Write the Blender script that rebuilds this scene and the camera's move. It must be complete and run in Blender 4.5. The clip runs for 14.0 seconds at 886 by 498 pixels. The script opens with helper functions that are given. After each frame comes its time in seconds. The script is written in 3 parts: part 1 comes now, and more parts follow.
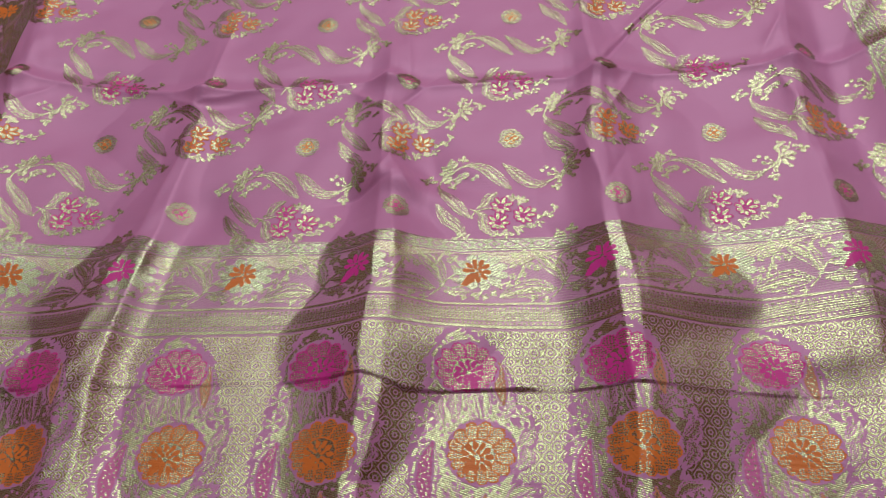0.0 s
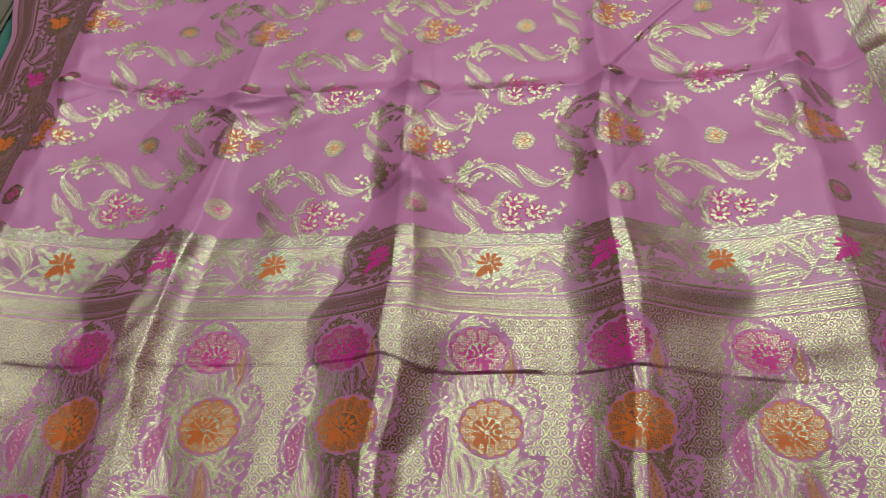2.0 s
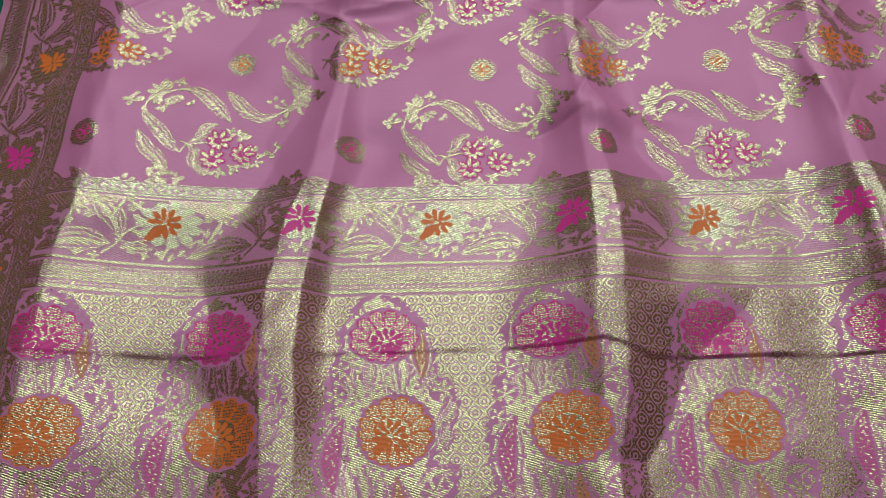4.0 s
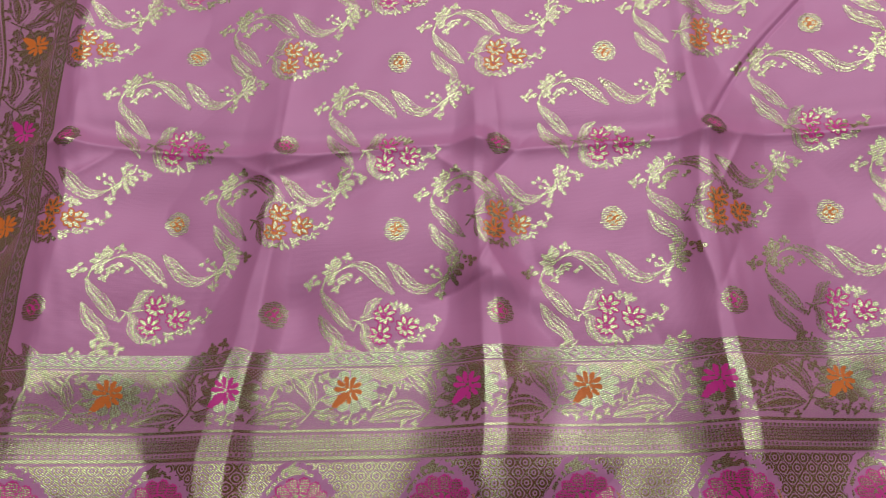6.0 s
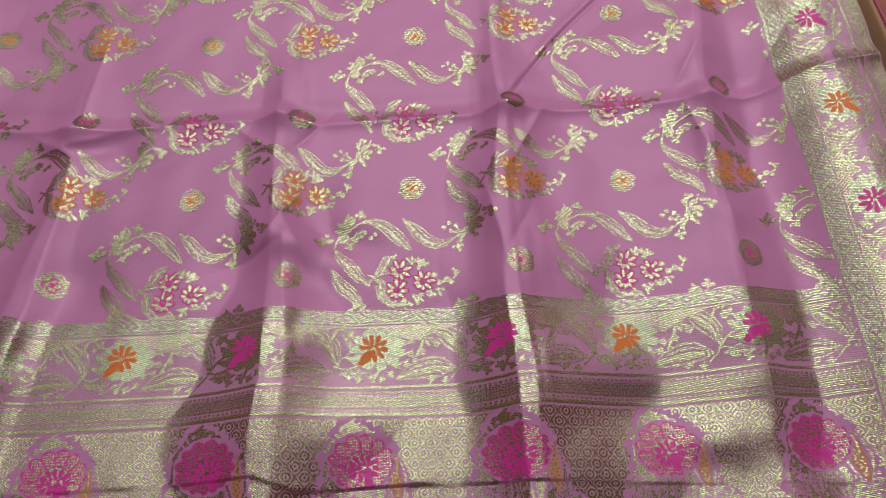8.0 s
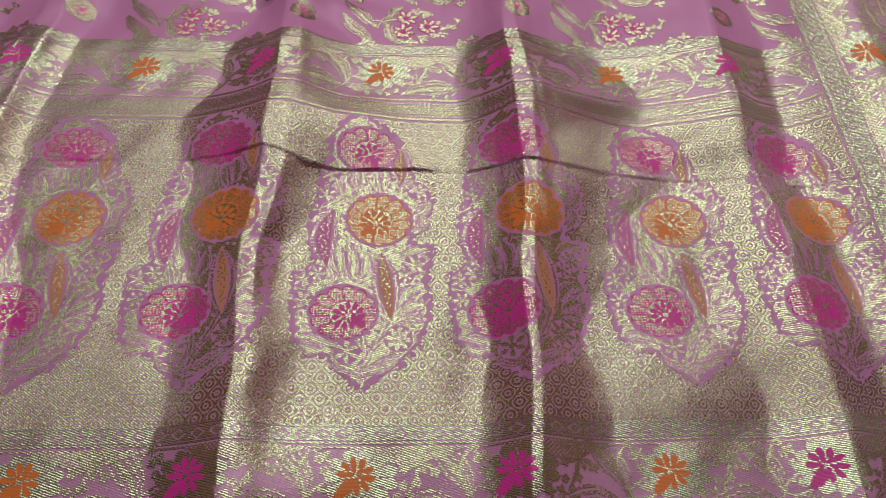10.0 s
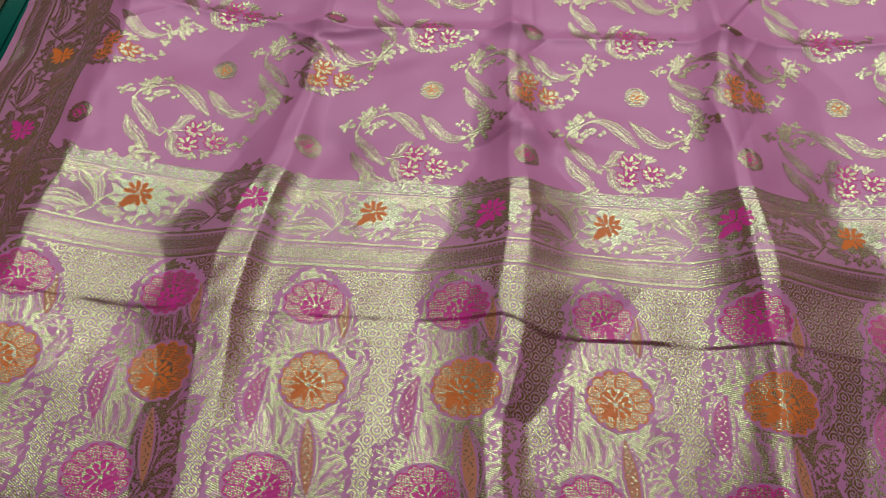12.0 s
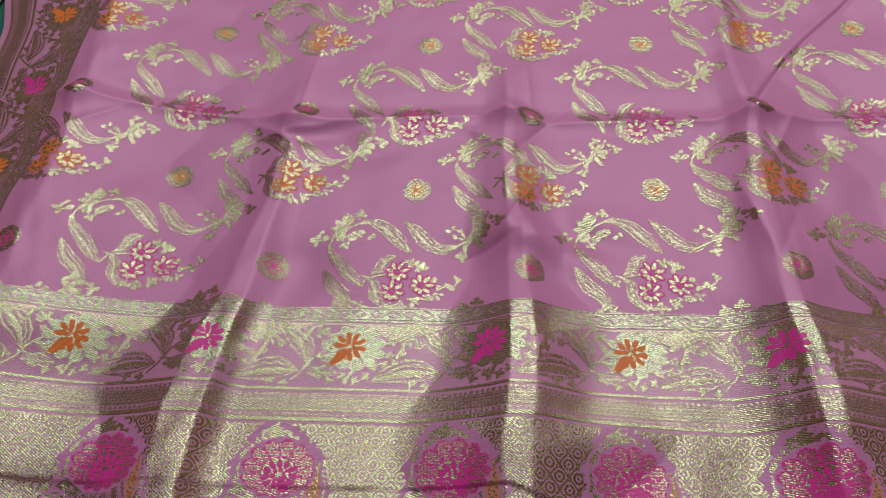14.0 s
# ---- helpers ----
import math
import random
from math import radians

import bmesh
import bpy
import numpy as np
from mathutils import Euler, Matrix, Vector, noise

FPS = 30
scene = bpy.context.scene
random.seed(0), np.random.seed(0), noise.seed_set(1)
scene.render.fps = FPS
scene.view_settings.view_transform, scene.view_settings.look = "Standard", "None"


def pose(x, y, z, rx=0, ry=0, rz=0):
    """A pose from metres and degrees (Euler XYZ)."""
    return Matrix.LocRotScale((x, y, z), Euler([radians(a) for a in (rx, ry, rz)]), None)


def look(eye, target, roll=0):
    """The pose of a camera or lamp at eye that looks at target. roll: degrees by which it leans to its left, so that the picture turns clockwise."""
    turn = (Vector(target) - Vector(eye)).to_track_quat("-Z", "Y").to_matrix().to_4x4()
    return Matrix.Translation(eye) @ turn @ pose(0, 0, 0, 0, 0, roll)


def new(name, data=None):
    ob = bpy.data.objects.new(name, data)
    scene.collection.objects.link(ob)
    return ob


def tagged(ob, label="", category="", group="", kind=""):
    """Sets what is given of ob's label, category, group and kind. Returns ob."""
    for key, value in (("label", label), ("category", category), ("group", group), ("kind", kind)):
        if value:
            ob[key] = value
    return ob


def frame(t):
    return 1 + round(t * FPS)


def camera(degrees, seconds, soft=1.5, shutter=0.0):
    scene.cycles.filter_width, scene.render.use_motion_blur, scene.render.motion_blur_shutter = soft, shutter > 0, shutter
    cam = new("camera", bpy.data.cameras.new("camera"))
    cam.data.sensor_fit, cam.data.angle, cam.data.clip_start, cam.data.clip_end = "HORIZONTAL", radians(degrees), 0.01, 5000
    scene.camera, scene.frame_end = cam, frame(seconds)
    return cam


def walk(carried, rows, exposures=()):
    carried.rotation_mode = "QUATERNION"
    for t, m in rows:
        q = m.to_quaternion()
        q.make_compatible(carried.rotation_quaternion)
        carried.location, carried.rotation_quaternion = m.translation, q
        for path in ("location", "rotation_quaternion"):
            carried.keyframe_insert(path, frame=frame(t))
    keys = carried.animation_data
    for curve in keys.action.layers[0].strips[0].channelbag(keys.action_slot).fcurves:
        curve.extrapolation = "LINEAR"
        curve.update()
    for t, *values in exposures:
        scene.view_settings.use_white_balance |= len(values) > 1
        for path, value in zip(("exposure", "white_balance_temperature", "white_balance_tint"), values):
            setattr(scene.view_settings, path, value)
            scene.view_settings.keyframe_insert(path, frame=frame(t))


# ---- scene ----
cam = camera(63.22, 14.0, soft=1.0)
PATH = [
    (0, (0.4724, -0.3586, 0.5664), (0.4310, 0.0873, -0.0965), -5.66),
    (0.5, (0.4761, -0.3699, 0.5861), (0.4261, 0.0805, -0.0732), -6.93),
    (1, (0.4899, -0.3964, 0.6084), (0.4290, 0.0517, -0.0515), -8.26),
    (1.5, (0.4885, -0.3975, 0.6076), (0.4230, 0.0510, -0.0516), -8.51),
    (2, (0.4851, -0.3969, 0.6047), (0.4156, 0.0517, -0.0540), -8.17),
    (2.5, (0.4723, -0.3913, 0.5978), (0.4041, 0.0584, -0.0604), -7.32),
    (3, (0.4553, -0.3754, 0.5805), (0.4151, 0.0756, -0.0790), -4.92),
    (3.5, (0.3131, -0.3219, 0.5504), (0.2930, 0.0816, -0.1401), -3.62),
    (3.7, (0.2603, -0.3090, 0.5220), (0.2489, 0.0713, -0.1817), -2.58),
    (5.8, (0.3355, -0.0954, 0.6580), (0.2869, 0.1655, -0.0967), -11.65),
    (6, (0.3689, -0.1091, 0.6677), (0.3327, 0.1671, -0.0822), -8.81),
    (6.5, (0.4453, -0.1180, 0.6803), (0.4240, 0.1799, -0.0619), -5.79),
    (7, (0.4676, -0.1328, 0.6709), (0.4613, 0.1774, -0.0665), -3.11),
    (7.2, (0.4730, -0.1355, 0.6698), (0.4713, 0.1779, -0.0663), -2.38),
    (9.3, (0.5908, -0.4236, 0.5015), (0.6441, -0.0037, -0.1773), 3.96),
    (9.5, (0.5616, -0.4510, 0.5058), (0.6179, -0.0404, -0.1786), 5.28),
    (10, (0.4833, -0.5087, 0.5091), (0.5362, -0.0986, -0.1758), 6.52),
    (10.5, (0.4073, -0.5240, 0.5181), (0.4439, -0.1102, -0.1655), 6.85),
    (11, (0.3504, -0.5003, 0.5340), (0.3587, -0.0869, -0.1509), 5.19),
    (11.5, (0.3299, -0.4518, 0.5387), (0.3293, -0.0440, -0.1496), 4.20),
    (12, (0.3350, -0.3802, 0.5678), (0.3103, 0.0314, -0.1177), 0.44),
    (12.5, (0.3123, -0.3000, 0.5533), (0.2873, 0.1330, -0.1189), -0.36),
    (13, (0.3302, -0.2653, 0.5292), (0.2950, 0.1729, -0.1392), -2.43),
    (13.5, (0.3464, -0.2493, 0.5190), (0.3070, 0.1928, -0.1466), -3.37),
    (14, (0.3489, -0.2524, 0.5159), (0.3074, 0.1923, -0.1479), -3.48),
]
walk(cam, [(t, look(eye, target, roll)) for t, eye, target, roll in PATH])

# ---- world and light ----
world = bpy.data.worlds.new("room_air")
world.use_nodes = True
world.node_tree.nodes["Background"].inputs[0].default_value = (0.9, 0.95, 1.0, 1)
world.node_tree.nodes["Background"].inputs[1].default_value = 0.05
scene.world = world
scene.view_settings.exposure = 0.0


def area_lamp(name, m, sx, sy, watts, colour):
    data = bpy.data.lights.new(name, "AREA")
    data.shape, data.size, data.size_y, data.energy, data.color = "RECTANGLE", sx, sy, watts, colour
    ob = new(name, data)
    ob.matrix_world = m
    return ob


LAMP = (0.75, 1.68, 2.55)
area_lamp("ceiling_lamp_light", pose(LAMP[0], LAMP[1], LAMP[2] - 0.07), 3.0, 2.0, 64, (0.97, 1.0, 0.89))


# ---- materials ----
def material(name):
    mat = bpy.data.materials.new(name)
    mat.use_nodes = True
    nt = mat.node_tree
    return mat, nt, nt.nodes["Principled BSDF"]


def calc(nt, op, a, b=0.0, c=0.0):
    n = nt.nodes.new("ShaderNodeMath")
    n.operation = op
    for k, v in enumerate((a, b, c)):
        if isinstance(v, (int, float)):
            n.inputs[k].default_value = v
        else:
            nt.links.new(v, n.inputs[k])
    return n.outputs[0]


def fabric_uv(nt):
    """Fabric coordinates in millimetres."""
    uv = nt.nodes.new("ShaderNodeUVMap")
    uv.uv_map = "fabric"
    sep = nt.nodes.new("ShaderNodeSeparateXYZ")
    nt.links.new(uv.outputs[0], sep.inputs[0])
    return uv.outputs[0], calc(nt, "MULTIPLY", sep.outputs[0], 1000.0), calc(nt, "MULTIPLY", sep.outputs[1], 1000.0)


def noise_tex(nt, vec, scale, detail=3.0):
    n = nt.nodes.new("ShaderNodeTexNoise")
    n.inputs["Scale"].default_value, n.inputs["Detail"].default_value = scale, detail
    if vec is not None:
        nt.links.new(vec, n.inputs["Vector"])
    return n.outputs[0]


def mix(nt, fac, a, b):
    n = nt.nodes.new("ShaderNodeMix")
    n.data_type = "RGBA"
    for k, v in ((0, fac), (6, a), (7, b)):
        if isinstance(v, (int, float)):
            n.inputs[k].default_value = v
        elif isinstance(v, tuple):
            n.inputs[k].default_value = (*v, 1)
        else:
            nt.links.new(v, n.inputs[k])
    return n.outputs[2]


def bump(nt, bsdf, height, strength, distance):
    n = nt.nodes.new("ShaderNodeBump")
    n.inputs["Strength"].default_value, n.inputs["Distance"].default_value = strength, distance
    nt.links.new(height, n.inputs["Height"])
    nt.links.new(n.outputs[0], bsdf.inputs["Normal"])


PINK = (0.62, 0.262, 0.575)
PINK_WARM = (0.60, 0.23, 0.50)
ZARI = (0.46, 0.525, 0.32)
ZARI_WARM = (0.46, 0.49, 0.29)


def satin(name, c1, c2, rough, thread=0.25, bumpy=0.35, sheen=0.15, lustre=0.0):
    mat, nt, b = material(name)
    vec, u, v = fabric_uv(nt)
    big = noise_tex(nt, vec, 9.0, 2.0)
    fine = noise_tex(nt, vec, 900.0, 2.0)
    slub = calc(nt, "SINE", calc(nt, "MULTIPLY", v, 2 * math.pi / 0.9))
    stretch = nt.nodes.new("ShaderNodeMapping")
    stretch.inputs["Scale"].default_value = (14.0, 620.0, 1.0)
    nt.links.new(vec, stretch.inputs["Vector"])
    streak = noise_tex(nt, stretch.outputs[0], 1.0, 3.0)
    fac = calc(nt, "ADD", calc(nt, "ADD", calc(nt, "MULTIPLY", big, 0.3), calc(nt, "MULTIPLY", streak, 0.45)), calc(nt, "MULTIPLY", fine, thread))
    nt.links.new(mix(nt, fac, c1, c2), b.inputs["Base Color"])
    b.inputs["Roughness"].default_value = rough
    b.inputs["Sheen Weight"].default_value = sheen
    b.inputs["Metallic"].default_value = lustre
    b.inputs["Sheen Roughness"].default_value = 0.4
    b.inputs["Specular IOR Level"].default_value = 0.38
    bump(nt, b, calc(nt, "ADD", calc(nt, "ADD", calc(nt, "MULTIPLY", slub, 0.2), fine), streak), bumpy, 0.0002)
    return mat


def zari(name, lattice=0):
    """Metallic thread over the pink ground. lattice 0: plain motif weave; 1: ring and lozenge diaper; 2: fine net."""
    mat, nt, b = material(name)
    vec, u, v = fabric_uv(nt)
    fine = noise_tex(nt, vec, 800.0, 1.0)
    patch = noise_tex(nt, vec, 22.0, 2.0)
    twill = calc(nt, "SINE", calc(nt, "MULTIPLY", calc(nt, "ADD", v, calc(nt, "MULTIPLY", u, 0.35)), 2 * math.pi / 1.7))
    if lattice == 1:
        twill = calc(nt, "SINE", calc(nt, "MULTIPLY", calc(nt, "ADD", v, calc(nt, "MULTIPLY", u, 0.7)), 2 * math.pi / 1.9))
        a = calc(nt, "DIVIDE", u, 14.0)
        c = calc(nt, "DIVIDE", v, 17.0)
        s = calc(nt, "ADD", a, c)
        d = calc(nt, "SUBTRACT", a, c)
        fs = calc(nt, "SUBTRACT", calc(nt, "FRACT", calc(nt, "ADD", s, 0.5)), 0.5)
        fd = calc(nt, "SUBTRACT", calc(nt, "FRACT", calc(nt, "ADD", d, 0.5)), 0.5)
        ex = calc(nt, "MULTIPLY", calc(nt, "ADD", fs, fd), 7.0)
        ey = calc(nt, "MULTIPLY", calc(nt, "SUBTRACT", fs, fd), 8.5)
        r = calc(nt, "SQRT", calc(nt, "ADD", calc(nt, "MULTIPLY", ex, ex), calc(nt, "MULTIPLY", ey, ey)))
        ring = calc(nt, "LESS_THAN", calc(nt, "ABSOLUTE", calc(nt, "SUBTRACT", r, 3.2)), 0.95)
        dot = calc(nt, "LESS_THAN", r, 1.1)
        lines = calc(nt, "GREATER_THAN", calc(nt, "MAXIMUM", calc(nt, "ABSOLUTE", fs), calc(nt, "ABSOLUTE", fd)), 0.44)
        inside = calc(nt, "LESS_THAN", r, 5.2)
        mesh = calc(nt, "GREATER_THAN", calc(nt, "ADD", twill, calc(nt, "MULTIPLY", fine, 4.4)), 1.75)
        ground = calc(nt, "MULTIPLY", mesh, calc(nt, "SUBTRACT", 1.0, inside))
        gold = calc(nt, "MAXIMUM", calc(nt, "MAXIMUM", ring, dot), calc(nt, "MAXIMUM", lines, ground))
        cover = calc(nt, "ADD", calc(nt, "MULTIPLY", gold, 0.82), 0.14)
    elif lattice == 2:
        s = calc(nt, "SINE", calc(nt, "MULTIPLY", calc(nt, "ADD", u, v), 2 * math.pi / 3.4))
        d = calc(nt, "SINE", calc(nt, "MULTIPLY", calc(nt, "SUBTRACT", u, v), 2 * math.pi / 3.4))
        net = calc(nt, "GREATER_THAN", calc(nt, "MAXIMUM", s, d), 0.25)
        cover = calc(nt, "ADD", calc(nt, "MULTIPLY", net, 0.75), 0.15)
    elif lattice == 3:
        speck = calc(nt, "GREATER_THAN", calc(nt, "ADD", calc(nt, "MULTIPLY", twill, 0.12), fine), 0.62)
        cover = calc(nt, "ADD", calc(nt, "MULTIPLY", speck, 0.40), 0.06)
    elif lattice == 4:
        cover = calc(nt, "ADD", calc(nt, "MULTIPLY", calc(nt, "GREATER_THAN", calc(nt, "ADD", twill, calc(nt, "MULTIPLY", fine, 3.0)), 1.0), 0.40), 0.58)
    else:
        cover = calc(nt, "ADD", calc(nt, "MULTIPLY", calc(nt, "GREATER_THAN", calc(nt, "ADD", twill, calc(nt, "MULTIPLY", fine, 3.2)), 0.95), 0.46), 0.52)
    gold = mix(nt, patch, (0.47, 0.55, 0.36), (0.44, 0.52, 0.33)) if lattice == 4 else mix(nt, patch, ZARI, ZARI_WARM)
    nt.links.new(mix(nt, cover, PINK, gold), b.inputs["Base Color"])
    nt.links.new(calc(nt, "MULTIPLY", cover, 0.95), b.inputs["Metallic"])
    nt.links.new(calc(nt, "ADD", calc(nt, "MULTIPLY", fine, 0.2), 0.15 if lattice in (1, 2) else 0.17), b.inputs["Roughness"])
    weave, glint, force = {0: (0.35, 2.0, 0.56), 1: (0.35, 2.3, 0.63), 2: (0.4, 1.7, 0.5), 3: (0.2, 2.0, 0.5), 4: (0.35, 2.0, 0.56)}[lattice]
    bump(nt, b, calc(nt, "ADD", calc(nt, "MULTIPLY", twill, weave), calc(nt, "MULTIPLY", fine, glint)), force, 0.00030)
    return mat


M_PINK = satin("pink_silk_satin", PINK, PINK_WARM, 0.46, 0.25, 0.3, 0.03, 0.10)
M_HALO = satin("pink_brocade_ground", PINK, (0.60, 0.25, 0.56), 0.45, 0.4, 0.4, 0.03, 0.1)
M_ZARI = zari("gold_zari_motif")
M_DIAPER = zari("gold_zari_diaper", 1)
M_SPECK = zari("pink_ground_with_gold_specks", 3)
M_PALE = zari("pale_green_gold_zari", 4)
M_NET = zari("gold_zari_net", 2)
M_ORANGE = satin("orange_silk_thread", (0.86, 0.20, 0.03), (0.80, 0.23, 0.06), 0.42, 0.5, 0.6, 0.03)
M_MAGENTA = satin("magenta_silk_thread", (0.72, 0.025, 0.40), (0.74, 0.06, 0.42), 0.42, 0.5, 0.6, 0.03)
M_SALMON = satin("salmon_silk_thread", (0.62, 0.25, 0.15), (0.66, 0.30, 0.20), 0.45, 0.6, 0.6, 0.03)
M_ORCHID = satin("orchid_silk_thread", (0.66, 0.10, 0.42), (0.68, 0.18, 0.50), 0.45, 0.6, 0.6, 0.03)
M_BACK = satin("dull_salmon_cloth_back", (0.42, 0.15, 0.14), (0.36, 0.12, 0.10), 0.65)
M_TEAL = satin("teal_silk", (0.0, 0.22, 0.18), (0.0, 0.16, 0.14), 0.4)
M_HEM = satin("tan_hem", (0.46, 0.26, 0.16), (0.40, 0.21, 0.13), 0.6)
M_DARK = satin("black_silk", (0.02, 0.02, 0.02), (0.05, 0.045, 0.04), 0.3)
M_GOLDSILK = satin("mustard_silk", (0.48, 0.28, 0.04), (0.40, 0.22, 0.03), 0.35)
M_GREY = satin("grey_tinsel_silk", (0.30, 0.32, 0.34), (0.50, 0.52, 0.54), 0.22, 0.8, 0.9)
M_OLIVE = satin("grey_olive_brocade", (0.10, 0.10, 0.07), (0.20, 0.19, 0.15), 0.4, 0.8, 0.8)


def plain(name, c1, c2, rough, scale=12.0):
    mat, nt, b = material(name)
    n = noise_tex(nt, None, scale, 6.0)
    nt.links.new(mix(nt, n, c1, c2), b.inputs["Base Color"])
    b.inputs["Roughness"].default_value = rough
    bump(nt, b, noise_tex(nt, None, scale * 20, 3.0), 0.2, 0.001)
    return mat


# unseen walls and ceiling: reddish so that unlit gold thread reflects brown
M_WALL = plain("unseen_wall_terracotta", (0.48, 0.185, 0.10), (0.43, 0.155, 0.08), 0.8, 3.0)
M_CEIL = plain("unseen_ceiling_terracotta", (0.48, 0.18, 0.12), (0.43, 0.16, 0.11), 0.85, 3.0)
M_FLOOR = plain("brown_mat", (0.22, 0.11, 0.08), (0.16, 0.08, 0.06), 0.8, 8.0)
M_STEEL = plain("lamp_housing_white", (0.75, 0.75, 0.73), (0.68, 0.68, 0.66), 0.4)

# ---- shape of the cloth ----
FLOOR_Z = -0.045
U0, U1, V0, V1 = -0.186, 0.990, -0.600, 0.720   # selvedges and ends, fabric metres
P = 0.2228
FIELD_L, FIELD_R = -0.077, 0.893


def smooth(a, b, x):
    t = np.clip((x - a) / (b - a), 0, 1)
    return t * t * (3 - 2 * t)


def wavy(x, y, s, seed):
    """Smooth soft noise made of a few sines."""
    g = np.random.RandomState(seed)
    out = 0
    for _ in range(6):
        a = g.uniform(0, 2 * math.pi)
        k = 2 * math.pi / s * g.uniform(0.6, 1.5)
        out = out + np.sin(k * (x * math.cos(a) + y * math.sin(a)) + g.uniform(0, 6.28))
    return out / 6


def fold_line(u):
    return np.interp(u, (-0.2, 0.12, 0.37, 0.405, 0.50, 0.62, 0.75, 1.0), (-0.110, -0.112, -0.108, -0.120, -0.117, -0.122, -0.128, -0.139))


TUCK = 0.005
KNOT = (-0.60, -0.40, -0.30, -0.20, -0.125, -0.06, 0.0, 0.06, 0.15, 0.25, 0.35, 0.60)
# at each knot: crest position, crest half width, reach to the one side, reach to the other, height at each knot in mm
RIDGES = [
    ((-0.064, -0.064, -0.064, -0.064, -0.064, -0.060, -0.055, -0.050, -0.050, -0.055, -0.060, -0.060), (2,) * 12,
     (150,) * 12, (130,) * 12, (16, 16, 18, 22, 25, 27, 29, 29, 28, 26, 26, 26)),
    ((0.152, 0.142, 0.136, 0.132, 0.122, 0.126, 0.132, 0.148, 0.158, 0.160, 0.164, 0.17), (10, 10, 10, 11, 12, 13, 12, 8, 5, 4, 3, 3),
     (34, 34, 32, 40, 50, 52, 44, 34, 26, 26, 26, 26), (48, 48, 42, 38, 26, 20, 20, 22, 25, 30, 30, 30),
     (16, 17, 16, 15, 16, 15, 14, 11, 8, 5, 0.6, 0.5)),
    ((0.372, 0.372, 0.370, 0.366, 0.378, 0.380, 0.382, 0.382, 0.376, 0.376, 0.374, 0.37), (5, 5, 5, 6, 8, 9, 9, 7, 4, 3, 2, 2),
     (40, 40, 45, 58, 62, 64, 60, 46, 30, 26, 26, 26), (80, 80, 50, 24, 50, 90, 74, 48, 36, 36, 30, 30),
     (21, 22, 16, 14, 22, 27, 25, 17, 12, 8, 0.8, 0.5)),
    ((0.580, 0.582, 0.588, 0.592, 0.602, 0.600, 0.598, 0.596, 0.594, 0.602, 0.604, 0.605), (3, 3, 3, 4, 5, 7, 6, 5, 4, 3, 2, 2),
     (36, 36, 36, 36, 42, 54, 58, 50, 45, 36, 18, 14), (60, 58, 50, 60, 100, 130, 120, 95, 90, 80, 24, 16),
     (19, 21, 20, 20, 24, 31, 30, 24, 20, 16, 6, 4)),
    ((0.815, 0.814, 0.815, 0.812, 0.806, 0.804, 0.804, 0.804, 0.806, 0.812, 0.826, 0.85), (3,) * 12,
     (60, 60, 60, 64, 80, 90, 90, 95, 100, 100, 100, 100), (70, 70, 66, 60, 40, 50, 60, 60, 55, 55, 70, 70),
     (18, 18, 18, 18, 12, 17, 22, 22, 20, 20, 22, 20)),
]


def crest(s, half, h, left, right):
    d = np.sqrt(np.maximum(np.abs(s) - half, 0) ** 2 + 0.0016 ** 2) - 0.0016
    t = np.clip(d / np.where(s < 0, left, right), 0, 1)
    return h * (0.45 * (1 - t) + 0.55 * (1 - t) ** 2)


